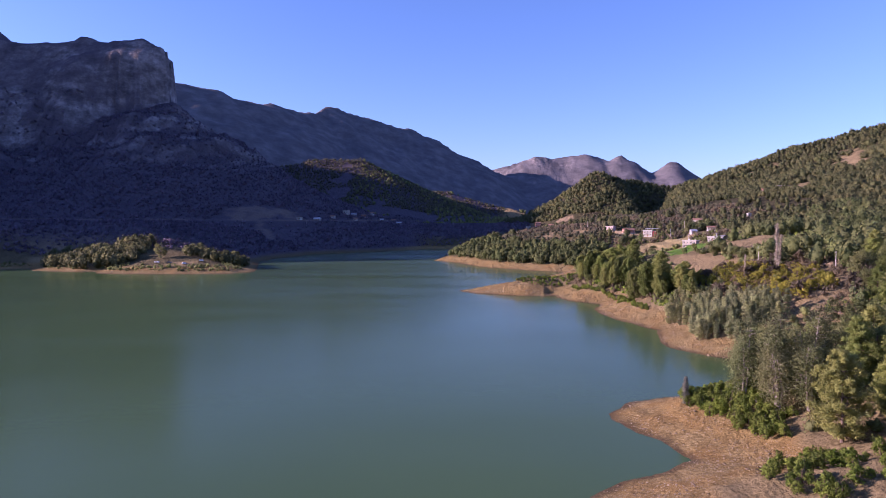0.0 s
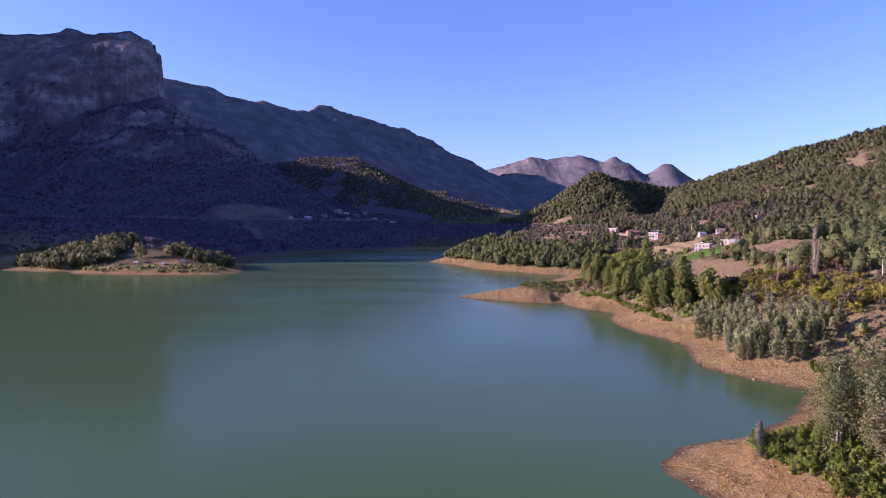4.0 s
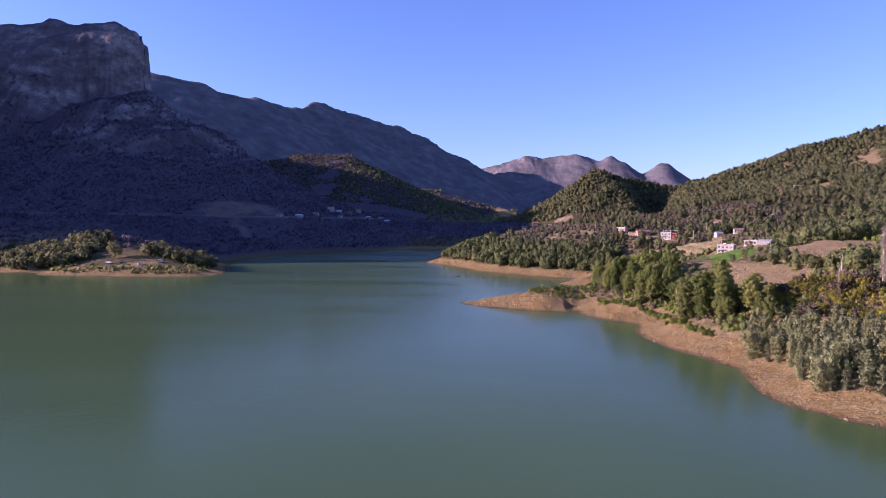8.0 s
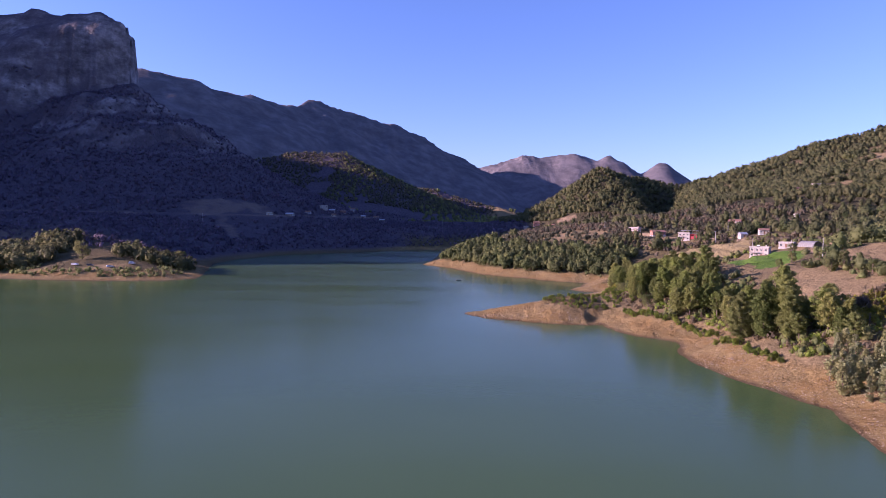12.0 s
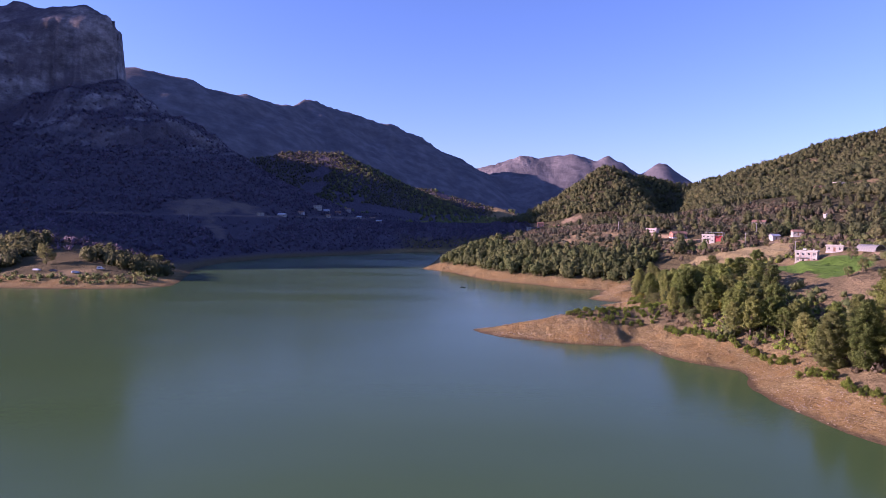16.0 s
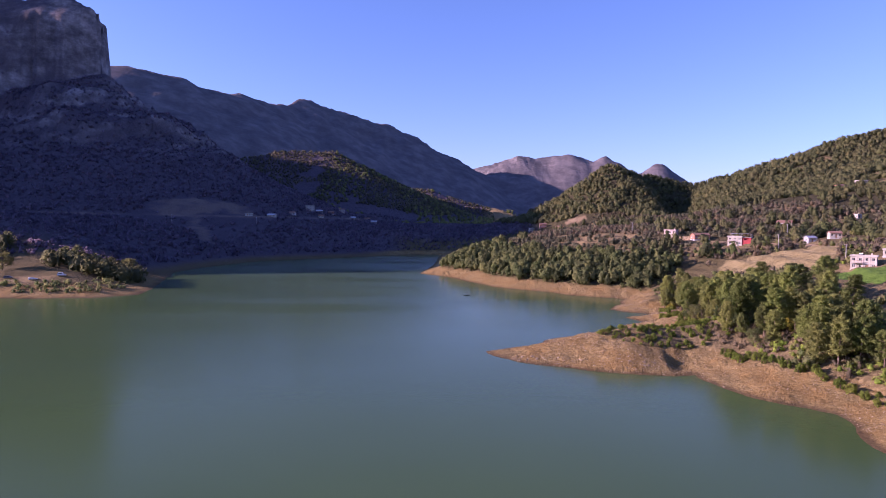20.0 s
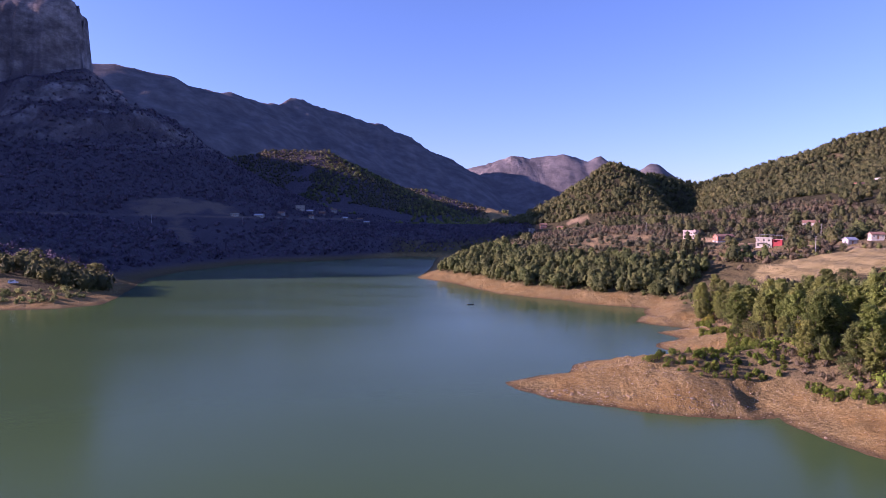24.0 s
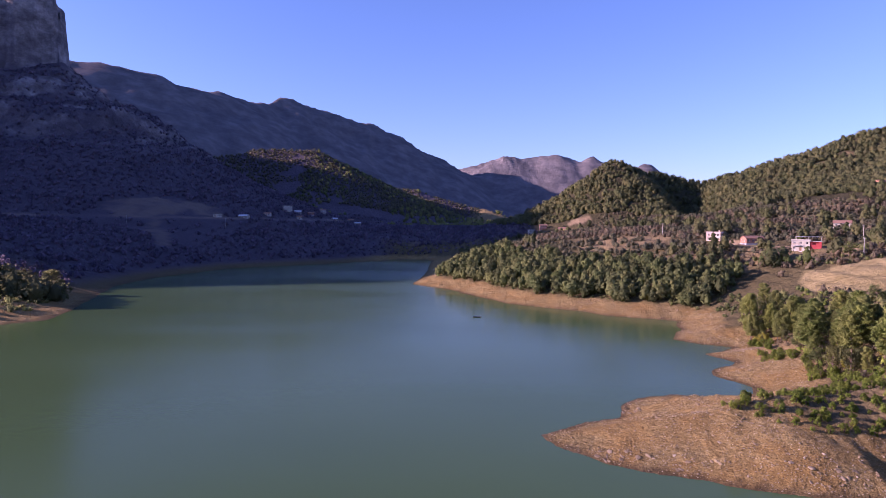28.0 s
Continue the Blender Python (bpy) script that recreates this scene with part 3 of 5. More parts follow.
def lie_along(me, puff):
    layer = me.attributes.new("puff", "FLOAT_VECTOR", "POINT")
    layer.data.foreach_set("vector", np.asarray(puff, np.float32).ravel())


def woods(name, label, category, xyz, heights, spread, kind, leaves, size, material, rng, core=0.62, clumps=8):
    """Many trees as one stuff mesh: each a crown of swelling clumps, roofed with small leaf faces over an inner body."""
    n = len(xyz)
    lift = 0.10 if kind != "bush" else -0.06
    reach = (heights * spread)[:, None]
    bh = (np.arange(clumps)[None] + rng.rand(n, clumps)) / clumps
    baz = rng.rand(n, 1) * 6.3 + np.arange(clumps)[None] * 2.4 + 0.7 * rng.rand(n, clumps)
    shape = crown_shape(kind, bh)
    brad = shape * reach * (0.40 + 0.30 * rng.rand(n, clumps))
    bz = (lift + (1 - lift) * (0.10 + 0.80 * bh)) * heights[:, None]
    bc = np.stack([np.cos(baz) * brad, np.sin(baz) * brad, bz], -1)
    br = reach * (0.26 + 0.34 * np.clip(shape, 0, 1)) * (0.8 + 0.45 * rng.rand(n, clumps))
    pick = rng.randint(clumps, size=(n, leaves))
    rows = np.arange(n)[:, None]
    c0, r0 = bc[rows, pick], br[rows, pick][..., None]
    out = c0 * (1, 1, 0.0)
    d = unit(rng.normal(size=c0.shape) + 0.7 * unit(out) + (0, 0, 0.35))
    c = c0 + d * r0 * (0.82 + 0.30 * rng.rand(n, leaves, 1)) * (1, 1, 0.85)
    mid = np.zeros((n, 1, 3))
    mid[..., 2] = (0.42 * heights)[:, None]
    puff = unit(0.75 * d + 0.55 * unit(c - mid) + 0.22 * rng.normal(size=c.shape))
    a = unit(np.cross(d, rng.normal(size=c.shape)) + 0.25 * rng.normal(size=c.shape))
    b = unit(np.cross(d, a) + 0.30 * rng.normal(size=c.shape))
    s = (size * heights[:, None] * (0.6 + 0.8 * rng.rand(n, leaves)))[..., None]
    c = c + xyz[:, None, :]
    tri = np.stack([c - a * s * 0.6 - b * s * 0.4, c + a * s * 0.6 - b * s * 0.3, c + b * s * 0.75 + 0.1 * a * s], 2).reshape(-1, 3)
    faces = np.arange(len(tri)).reshape(-1, 3)
    puff = np.repeat(puff.reshape(-1, 3), 3, axis=0)
    shade = rng.rand(n)
    tint = np.repeat(shade, leaves * 3)
    if core > 0:
        body = ICO[None] * (1 + 0.25 * rng.normal(size=(n, 12, 1)).clip(-1, 1))
        hz = (body[..., 2] + 1) / 2
        rr = crown_shape(kind, hz.clip(0.05, 0.97)) * core
        ang = np.arctan2(body[..., 1], body[..., 0]) + rng.rand(n, 1) * 6.3
        body = np.stack([np.cos(ang) * rr * reach, np.sin(ang) * rr * reach, (lift + (1 - lift) * hz * 0.93) * heights[:, None]], -1)
        puff = np.concatenate([puff, unit(unit(body - mid) + 0.35 * rng.normal(size=body.shape)).reshape(-1, 3)])
        body = body + xyz[:, None, :]
        base = len(tri) + 12 * np.arange(n)[:, None, None]
        faces = np.concatenate([faces, (ICO_F[None] + base).reshape(-1, 3)])
        tri = np.concatenate([tri, body.reshape(-1, 3)])
        tint = np.concatenate([tint, np.repeat(shade, 12)])
    me = mesh_from(name, tri, faces, False)
    layer = me.attributes.new("tint", "FLOAT", "POINT")
    layer.data.foreach_set("value", tint.astype(np.float32))
    lie_along(me, puff)
    me.materials.append(material)
    return tagged(new(name, me), label, category, kind="stuff")


def jitter_grid(x0, x1, y0, y1, step, rng):
    X, Y = np.meshgrid(np.arange(x0, x1, step), np.arange(y0, y1, step))
    return X.ravel() + rng.rand(X.size) * step, Y.ravel() + rng.rand(X.size) * step


def seen_from_path(x, y, margin=4.0):
    """True inside the wedge of land that lies ahead of the camera's line."""
    return (x < (y + 6) * 0.70 + margin) & (x > -(y + 6) * 0.72 - margin)
# ---- trees: builders ----
def tube(pts, radii, sides=6):
    """A tapered, bent tube along points, closed at the tip."""
    pts = [np.asarray(p, float) for p in pts]
    verts, faces = [], []
    for k, (p, r) in enumerate(zip(pts, radii)):
        way = pts[min(k + 1, len(pts) - 1)] - pts[max(k - 1, 0)]
        way = way / (np.linalg.norm(way) + 1e-9)
        side = np.cross(way, (0.31, 0.95, 0.1))
        side /= np.linalg.norm(side) + 1e-9
        up = np.cross(way, side)
        for s in range(sides):
            a = 2 * np.pi * s / sides
            verts.append(p + r * (np.cos(a) * side + np.sin(a) * up))
    for k in range(len(pts) - 1):
        for s in range(sides):
            a, b = k * sides + s, k * sides + (s + 1) % sides
            faces += [(a, b, b + sides), (a, b + sides, a + sides)]
    return np.array(verts), np.array(faces)


def joined(pieces):
    verts, faces, base = [], [], 0
    for v, f in pieces:
        verts.append(v), faces.append(f + base)
        base += len(v)
    return np.concatenate(verts), np.concatenate(faces)


def leaf_cloud(centres, radii, per, size, rng, flat=0.7, long=1.0):
    """Small tilted leaf faces round each twig end."""
    c = np.repeat(centres, per, axis=0)
    r = np.repeat(radii, per)[:, None]
    off = rng.normal(size=c.shape)
    off /= np.linalg.norm(off, axis=1, keepdims=True) + 1e-9
    off *= rng.rand(len(c), 1) ** 0.4
    p = c + off * r * (1, 1, flat)
    a = rng.normal(size=c.shape) + off * 0.8
    a /= np.linalg.norm(a, axis=1, keepdims=True)
    b = np.cross(a, rng.normal(size=c.shape))
    b /= np.linalg.norm(b, axis=1, keepdims=True) + 1e-9
    s = size * (0.6 + 0.8 * rng.rand(len(c), 1))
    tri = np.stack([p - b * s * 0.36, p + b * s * 0.36, p + a * s * long], 1).reshape(-1, 3)
    heart = np.array((centres[:, 0].mean(), centres[:, 1].mean(), 0))
    puff = unit(0.6 * off + 0.35 * unit((p - heart) * (1, 1, 0) + (0, 0, 0.25 * np.ptp(centres[:, 2]))) + 0.35 * rng.normal(size=p.shape))
    return tri, np.arange(len(tri)).reshape(-1, 3), np.repeat(puff, 3, axis=0)


def tree_mesh(name, geo, material):
    me = mesh_from(name, geo[0], geo[1], False)
    if len(geo) > 2:
        lie_along(me, geo[2])
    me.materials.append(material)
    return me


def part(name, me, parent, label=""):
    ob = new(name, me)
    ob.parent = parent
    if label:
        ob["label"] = label
    return ob


def thing(name, label, category, group=""):
    return tagged(new(name), label, category, group)


def pine_parts(rng, h, wide, bare=0.22, per=30, whorls=12, leaf=0.028):
    """A pine: bent trunk, whorls of limbs that droop and rise, needle tufts along them."""
    lean = rng.normal(size=2) * 0.03 * h
    trunk = [(lean[0] * u ** 2, lean[1] * u ** 2, h * u) for u in (-0.03, 0.25, 0.5, 0.75, 0.98)]
    wood = [tube(trunk, [0.024 * h, 0.018 * h, 0.013 * h, 0.008 * h, 0.002 * h], 7)]
    tips, sizes = [], []
    for k in range(whorls):
        u = bare + (1 - bare) * (k + 0.6 * rng.rand()) / whorls
        reach = wide * h * float(crown_shape("pine", (u - bare) / (1 - bare))) * 0.72
        n = rng.randint(4, 7)
        a0 = rng.rand() * 6.3
        for s in range(n):
            a = a0 + 6.283 * s / n + rng.normal() * 0.25
            r = reach * (0.65 + 0.55 * rng.rand())
            rise = 0.25 * r * (0.3 + u) + rng.normal() * 0.08 * r
            root = np.array((lean[0] * u * u, lean[1] * u * u, h * u))
            end = root + (np.cos(a) * r, np.sin(a) * r, rise)
            if r > 0.09 * h:
                wood.append(tube([root, end], [0.006 * h, 0.001 * h], 3))
            for q in (0.45, 0.75, 1.0):
                tips.append(root * (1 - q) + end * q + (0, 0, 0.02 * h))
                sizes.append((0.036 + 0.034 * rng.rand()) * h * (0.8 + 0.4 * (1 - u)))
    tips.append(np.array((lean[0], lean[1], h * 0.97)))
    sizes.append(0.04 * h)
    return joined(wood), leaf_cloud(np.array(tips), np.array(sizes), per, leaf * h, rng, 0.75, 1.6)


def broad_parts(rng, h, wide, stems, blobs, per, leaf, bare=0.3, flat=0.9):
    """A broad-leaved tree or shrub: forked stems and leaf masses at their ends, with gaps between."""
    wood, tips, sizes = [], [], []
    for s in range(stems):
        a, lean = rng.rand() * 6.3, (0.05 + 0.3 * rng.rand()) * wide * h
        top = np.array((np.cos(a) * lean, np.sin(a) * lean, h * (0.7 + 0.25 * rng.rand())))
        foot = np.array((np.cos(a), np.sin(a), 0)) * 0.02 * h * (stems > 1) - (0, 0, 0.03 * h)
        bend = (foot + top) / 2 + rng.normal(size=3) * 0.03 * h
        wood.append(tube([foot, bend, top], [0.020 * h, 0.012 * h, 0.003 * h], 5))
        for k in range(max(2, blobs // stems)):
            u = bare + (1 - bare) * rng.rand() ** 0.8
            axis_pt = foot * (1 - u) ** 2 + 2 * bend * u * (1 - u) + top * u * u
            r = wide * h * (0.25 + 0.75 * float(crown_shape("bush", 0.12 + 0.85 * (u - bare) / (1 - bare)))) * (0.5 + 0.5 * rng.rand())
            b = rng.rand() * 6.3
            tip = axis_pt + (np.cos(b) * r, np.sin(b) * r, 0.25 * r)
            wood.append(tube([axis_pt, tip], [0.006 * h, 0.001 * h], 3))
            tips.append(tip)
            sizes.append((0.09 + 0.06 * rng.rand()) * h)
    return joined(wood), leaf_cloud(np.array(tips), np.array(sizes), per, leaf, rng, flat, 1.2)


def bare_parts(rng, h, wide, depth=3):
    """A leafless tree: limbs that fork into thin upright twigs."""
    wood, twigs = [], []

    def grow(p, way, length, r, k):
        end = p + way * length
        wood.append(tube([p, (p + end) / 2 + rng.normal(size=3) * 0.04 * length, end], [r, r * 0.8, r * 0.5], 4 if k < depth else 3))
        if k == 0:
            twigs.append(end)
            return
        for s in range(rng.randint(2, 5) if k < depth else 5):
            turn = way + rng.normal(size=3) * wide
            turn[2] = abs(turn[2]) * 0.9 + 0.25
            grow(p + way * length * (0.45 + 0.55 * rng.rand()), turn / np.linalg.norm(turn), length * 0.62, r * 0.5, k - 1)
    grow(np.array((0, 0, -0.1)), np.array((0, 0, 1.0)), h * 0.4, 0.018 * h, depth)
    return joined(wood), leaf_cloud(np.array(twigs), np.full(len(twigs), 0.07 * h), 9, 0.10 * h, rng, 1.0, 2.2)


def poplar_parts(rng, h):
    """A leafless poplar: a straight stem in a narrow sheaf of steep twigs."""
    wood = [tube([(0, 0, -0.3), (0.05, 0, h * 0.5), (0, 0.03, h)], [0.22, 0.16, 0.03], 6)]
    tips = []
    for k in range(90):
        u, a = 0.12 + 0.8 * rng.rand(), rng.rand() * 6.3
        r = 0.032 * h * (1.15 - u) * (0.6 + 0.6 * rng.rand())
        p = np.array((0, 0, h * u))
        end = p + (np.cos(a) * r, np.sin(a) * r, 0.13 * h)
        wood.append(tube([p, p * 0.5 + end * 0.5 + (np.cos(a) * r * 0.25, np.sin(a) * r * 0.25, -0.02 * h), end], [0.03, 0.02, 0.006], 3))
        tips.append(end - (0, 0, 0.03 * h))
    return joined(wood), leaf_cloud(np.array(tips), np.full(len(tips), 0.012 * h), 13, 0.12, rng, 4.0, 6.0)


def tree_kind(name, label, category, group, variants, leaf_mat, wood_mat, crown="crown"):
    """One tree per variant: an Empty with trunk and crown meshes, kept to be copied."""
    made = []
    for wood, leaves in variants:
        top = thing(name, label, category, group)
        part("trunk", tree_mesh("trunk", wood, wood_mat), top)
        part(crown, tree_mesh(crown, leaves, leaf_mat), top)
        made.append(top)
    return made


def plant(kinds, xs, ys, lo, hi, rng, used, sink=0.1):
    """Set trees of these kinds at the places given, each turned and sized differently; the first of each kind is set itself."""
    zs = land(xs, ys)[0]
    for x, y, z in zip(xs, ys, zs):
        k = rng.randint(len(kinds))
        s = lo + (hi - lo) * rng.rand()
        m = pose(x, y, z - sink, rng.normal() * 2, rng.normal() * 2, rng.rand() * 360)
        ob = kinds[k]
        if ob.name in used:
            ob = copy_thing(ob, m)
        else:
            used.add(ob.name)
            ob.matrix_basis = m
        ob.scale = (s * (0.9 + 0.2 * rng.rand()), s * (0.9 + 0.2 * rng.rand()), s)


def spots(poly, step, rng, test=None):
    """Scattered places inside a stretch of the plan."""
    px, py = zip(*poly)
    x, y = jitter_grid(min(px), max(px), min(py), max(py), step, rng)
    keep = inside(x, y, poly)
    x, y = x[keep], y[keep]
    if test is not None:
        z, d = land(x, y)
        keep = test(x, y, z, d)
        x, y = x[keep], y[keep]
    return x, y


rng = np.random.RandomState(7)
used = set()
pale_bark = plain("pale_bark", (0.19, 0.155, 0.12), (0.36, 0.31, 0.25), 3.0, 0.85, 0, 0.5, 0.03)
straw_mat = leafy("pale_twigs", (0.525, 0.450, 0.336), (0.825, 0.725, 0.564), (0.675, 0.587, 0.456))
blue_mat = leafy("blue_needles", (0.135, 0.165, 0.150), (0.360, 0.405, 0.375), (0.360, 0.345, 0.285))
euc_mat = leafy("olive_leaves", (0.183, 0.228, 0.084), (0.328, 0.376, 0.145), (0.356, 0.341, 0.151))
olive_mat = leafy("orchard_leaves", (0.101, 0.111, 0.065), (0.172, 0.179, 0.107), (0.189, 0.169, 0.104))
dark_mat = leafy("dark_leaves", (0.121, 0.166, 0.055), (0.242, 0.295, 0.100), (0.298, 0.276, 0.115))

pines = tree_kind("pine_tree", "green pine tree with a bent grey-brown trunk", "tree", "pines on the eastern shore",
                  [pine_parts(rng, 8.0, w, b, 44, 12, 0.023) for w, b in ((0.44, 0.2), (0.36, 0.12), (0.52, 0.30), (0.42, 0.08))], pine_mat, bark_mat)
bushy_pines = tree_kind("pine_tree", "broad dense pine tree with foliage down to the ground", "tree", "pines on the eastern shore",
                        [pine_parts(rng, 12.0, w, 0.04, 84, 17, 0.017) for w in (0.34, 0.42)], pine_mat, bark_mat)
broad_pine = tree_kind("pine_tree", "large spreading green pine tree on orange earth", "tree", "pines on the eastern shore",
                       [pine_parts(rng, 10.5, 0.56, 0.08, 120, 18, 0.015)], pine_mat, bark_mat)
shrubs = tree_kind("shrub", "bright green rounded evergreen shrub on bare earth", "shrub", "shrubs along the shore",
                   [broad_parts(rng, 2.0, 0.40, 5, 30, 26, 0.20, 0.03) for k in range(3)], shrub_mat, bark_mat, "foliage")
greys = tree_kind("young_tree", "slender grey-green young tree above the drained shore", "tree", "grey-green grove",
                  [pine_parts(rng, 5.5, 0.24, 0.05, 20, 10) for k in range(2)] + [broad_parts(rng, 5.0, 0.24, 2, 30, 22, 0.36, 0.08, 1.3)], grey_mat, bark_mat)
golds = tree_kind("yellow_shrub", "shrub in yellowing autumn leaf on the slope", "shrub", "yellowing shrubs",
                  [broad_parts(rng, 2.6, 0.45, 5, 26, 30, 0.20, 0.12) for k in range(2)], gold_mat, bark_mat, "foliage")
eucs = tree_kind("eucalyptus_tree", "tall olive-grey eucalyptus with pale slender stems", "tree", "eucalyptus by the shore",
                 [broad_parts(rng, 10.0, 0.17, n, 64, 84, 0.19, 0.16, 1.3) for n in (3, 2, 4)], euc_mat, pale_bark)
barren = tree_kind("bare_tree", "leafless purplish-brown tree with fine twigs", "tree", "leafless trees",
                   [bare_parts(rng, 5.0, 0.55) for k in range(2)], twig_mat, pale_bark, "twig_crown")
oaks = tree_kind("evergreen_oak", "dark rounded evergreen oak on the slope", "tree", "evergreen oaks",
                 [broad_parts(rng, 6.0, 0.38, 3, 44, 44, 0.28, 0.15) for k in range(3)], dark_mat, bark_mat)
poplars = tree_kind("poplar_tree", "tall leafless pale poplar rising from scrub", "tree", "bare poplars", [poplar_parts(rng, 14.0)], straw_mat, pale_bark, "twig_crown")
spruce = tree_kind("small_conifer", "small blue-grey pointed conifer at the shrubs' edge", "tree", "", [pine_parts(rng, 4.2, 0.17, 0.03, 20, 12)], blue_mat, bark_mat)


def grown(x, y, z, d):
    return (bare_mask(x, y, z, d) < 0.45) & (d > 4)


# cape nearest the start
xs, ys = spots([(36, 98.5), (40, 102), (48, 106), (52, 99), (46, 93), (44.5, 86), (43.5, 80), (40.5, 82), (39.5, 89), (38.5, 92)], 1.45, rng)
plant(shrubs, xs, ys, 0.75, 1.2, rng, used)
xs, ys = spots([(45, 86), (50, 84), (54, 92), (50, 100), (46, 95)], 2.4, rng)
plant(shrubs, xs, ys, 0.6, 1.1, rng, used)
xs, ys = spots([(31, 66), (34, 61), (44, 58), (50, 62), (46, 68), (42, 73), (36, 72)], 2.2, rng)
plant(shrubs, xs, ys, 0.5, 1.1, rng, used)
plant(spruce, np.array([36.6]), np.array([97.5]), 1.0, 1.0, rng, used)
plant(eucs, np.array([43.5, 45.5, 48, 50, 46, 52, 49, 54, 47, 52.5]), np.array([93.5, 88, 95, 91, 99, 98, 86, 94, 91.5, 106]), 0.85, 1.15, rng, used)
plant(broad_pine, np.array([46.5]), np.array([75.0]), 1.0, 1.0, rng, used)
plant(bushy_pines, np.array([54, 57, 50.5, 55]), np.array([78, 88, 104, 110]), 0.7, 0.85, rng, used)
plant(pines, np.array([51, 55, 60, 64, 58, 62, 60]), np.array([69, 70, 84, 96, 78, 108, 116]), 0.9, 1.2, rng, used)
# grove of grey-green young trees
xs, ys = spots([(60, 156), (66, 151), (74, 146), (84, 158), (84, 184), (70, 198), (64, 190), (66, 172)], 2.3, rng)
plant(greys, xs, ys, 0.75, 1.15, rng, used)
# yellowing scrub and leafless trees behind it
xs, ys = spots([(80, 222), (88, 226), (97, 216), (108, 190), (102, 166), (88, 160), (86, 190)], 2.8, rng)
plant(golds, xs, ys, 0.7, 1.4, rng, used)
xs, ys = spots([(76, 224), (100, 222), (120, 196), (118, 160), (92, 140), (84, 186)], 9.5, rng)
plant(barren, xs, ys, 0.6, 1.1, rng, used)
plant(poplars, np.array([93.6]), np.array([202.0]), 0.56, 0.56, rng, used)
plant(poplars, np.array([101.6]), np.array([198.0]), 1.05, 1.05, rng, used)
plant(poplars, np.array([102.9]), np.array([199.6]), 0.75, 0.75, rng, used)
# hedge of small shrubs along the top of the strip
for ax, ay, bx, by in ((54.5, 271, 63, 248), (63, 247, 65, 233), (62.5, 216, 64, 203), (61, 226, 63, 218), (76, 140, 70, 146)):
    n = int(math.hypot(bx - ax, by - ay) / 1.2)
    u = (np.arange(n) + rng.rand(n) * 0.6) / n
    plant(shrubs, ax + (bx - ax) * u + rng.normal(size=n) * 0.5, ay + (by - ay) * u + rng.normal(size=n) * 0.5, 0.6, 1.05, rng, used)
# tall pines behind the second headland
plant(bushy_pines, np.array([66, 68.5, 71, 74, 70, 73, 76]), np.array([224, 218.5, 213, 222, 229, 216, 230]), 0.85, 1.1, rng, used)
xs, ys = spots([(60, 266), (65, 247), (68, 233), (70, 204), (76, 198), (82, 208), (81, 226), (78, 244), (75, 258)], 4.3, rng, grown)
plant(pines, xs, ys, 0.5, 1.1, rng, used)
plant(pines, np.array([63.5, 66, 69.5, 73.5]), np.array([255, 258, 252, 249]), 0.9, 1.1, rng, used)
# spit: low shrubs on the neck, then pines up the bank
xs, ys = spots([(31, 283), (33, 288), (42, 290), (50, 295), (60, 300), (62, 280), (54, 277), (47, 277), (38, 277)], 1.75, rng)
plant(shrubs, xs, ys, 0.32, 0.75, rng, used)
xs, ys = spots([(58, 296), (60, 312), (63, 330), (71, 350), (75, 362), (80, 360), (70, 335), (66, 318), (63, 300)], 2.5, rng)
plant(shrubs, xs, ys, 0.6, 1.0, rng, used)
xs, ys = spots([(56, 272), (62, 262), (72, 252), (80, 262), (85, 290), (87, 330), (88, 366), (82, 374), (74, 356), (69, 332), (63, 306), (60, 290)], 3.7, rng)
mix = rng.rand(len(xs))
plant(pines, xs[mix < 0.72], ys[mix < 0.72], 0.5, 1.15, rng, used)
plant(oaks, xs[(mix >= 0.72) & (mix < 0.9)], ys[(mix >= 0.72) & (mix < 0.9)], 0.35, 0.8, rng, used)
plant(golds, xs[mix >= 0.9], ys[mix >= 0.9], 0.8, 1.4, rng, used)
# dark oaks round the fields
xs, ys = spots([(96, 274), (108, 276), (118, 250), (140, 236), (132, 214), (112, 226), (108, 250)], 6.0, rng, lambda x, y, z, d: ~inside(x, y, UPPER_FIELD) & ~inside(x, y, BROWN_FIELD))
plant(oaks, xs, ys, 0.35, 0.75, rng, used)
plant(oaks, np.array([120, 112, 104, 150, 139]), np.array([300, 347, 352, 404, 412]), 0.5, 0.9, rng, used)
# mixed wood on the near slope
near_slope = [(50, 66), (62, 62), (100, 92), (128, 150), (124, 190), (100, 160), (86, 140), (74, 126), (62, 108), (56, 90)]
xs, ys = spots(near_slope, 5.0, rng, grown)
pick = rng.rand(len(xs))
plant(oaks, xs[pick < 0.5], ys[pick < 0.5], 0.55, 1.15, rng, used)
plant(pines, xs[(pick >= 0.5) & (pick < 0.72)], ys[(pick >= 0.5) & (pick < 0.72)], 0.7, 1.15, rng, used)
plant(eucs, xs[(pick >= 0.72) & (pick < 0.86)], ys[(pick >= 0.72) & (pick < 0.86)], 0.5, 0.8, rng, used)
plant(greys, xs[pick >= 0.86], ys[pick >= 0.86], 0.5, 0.9, rng, used)
# western headland: the lone tree by the vehicles
plant(oaks, np.array([-182.0]), np.array([420.0]), 1.6, 1.6, rng, used)
plant(oaks, np.array([-150.0, -146.0]), np.array([461.0, 457.0]), 0.9, 1.2, rng, used)

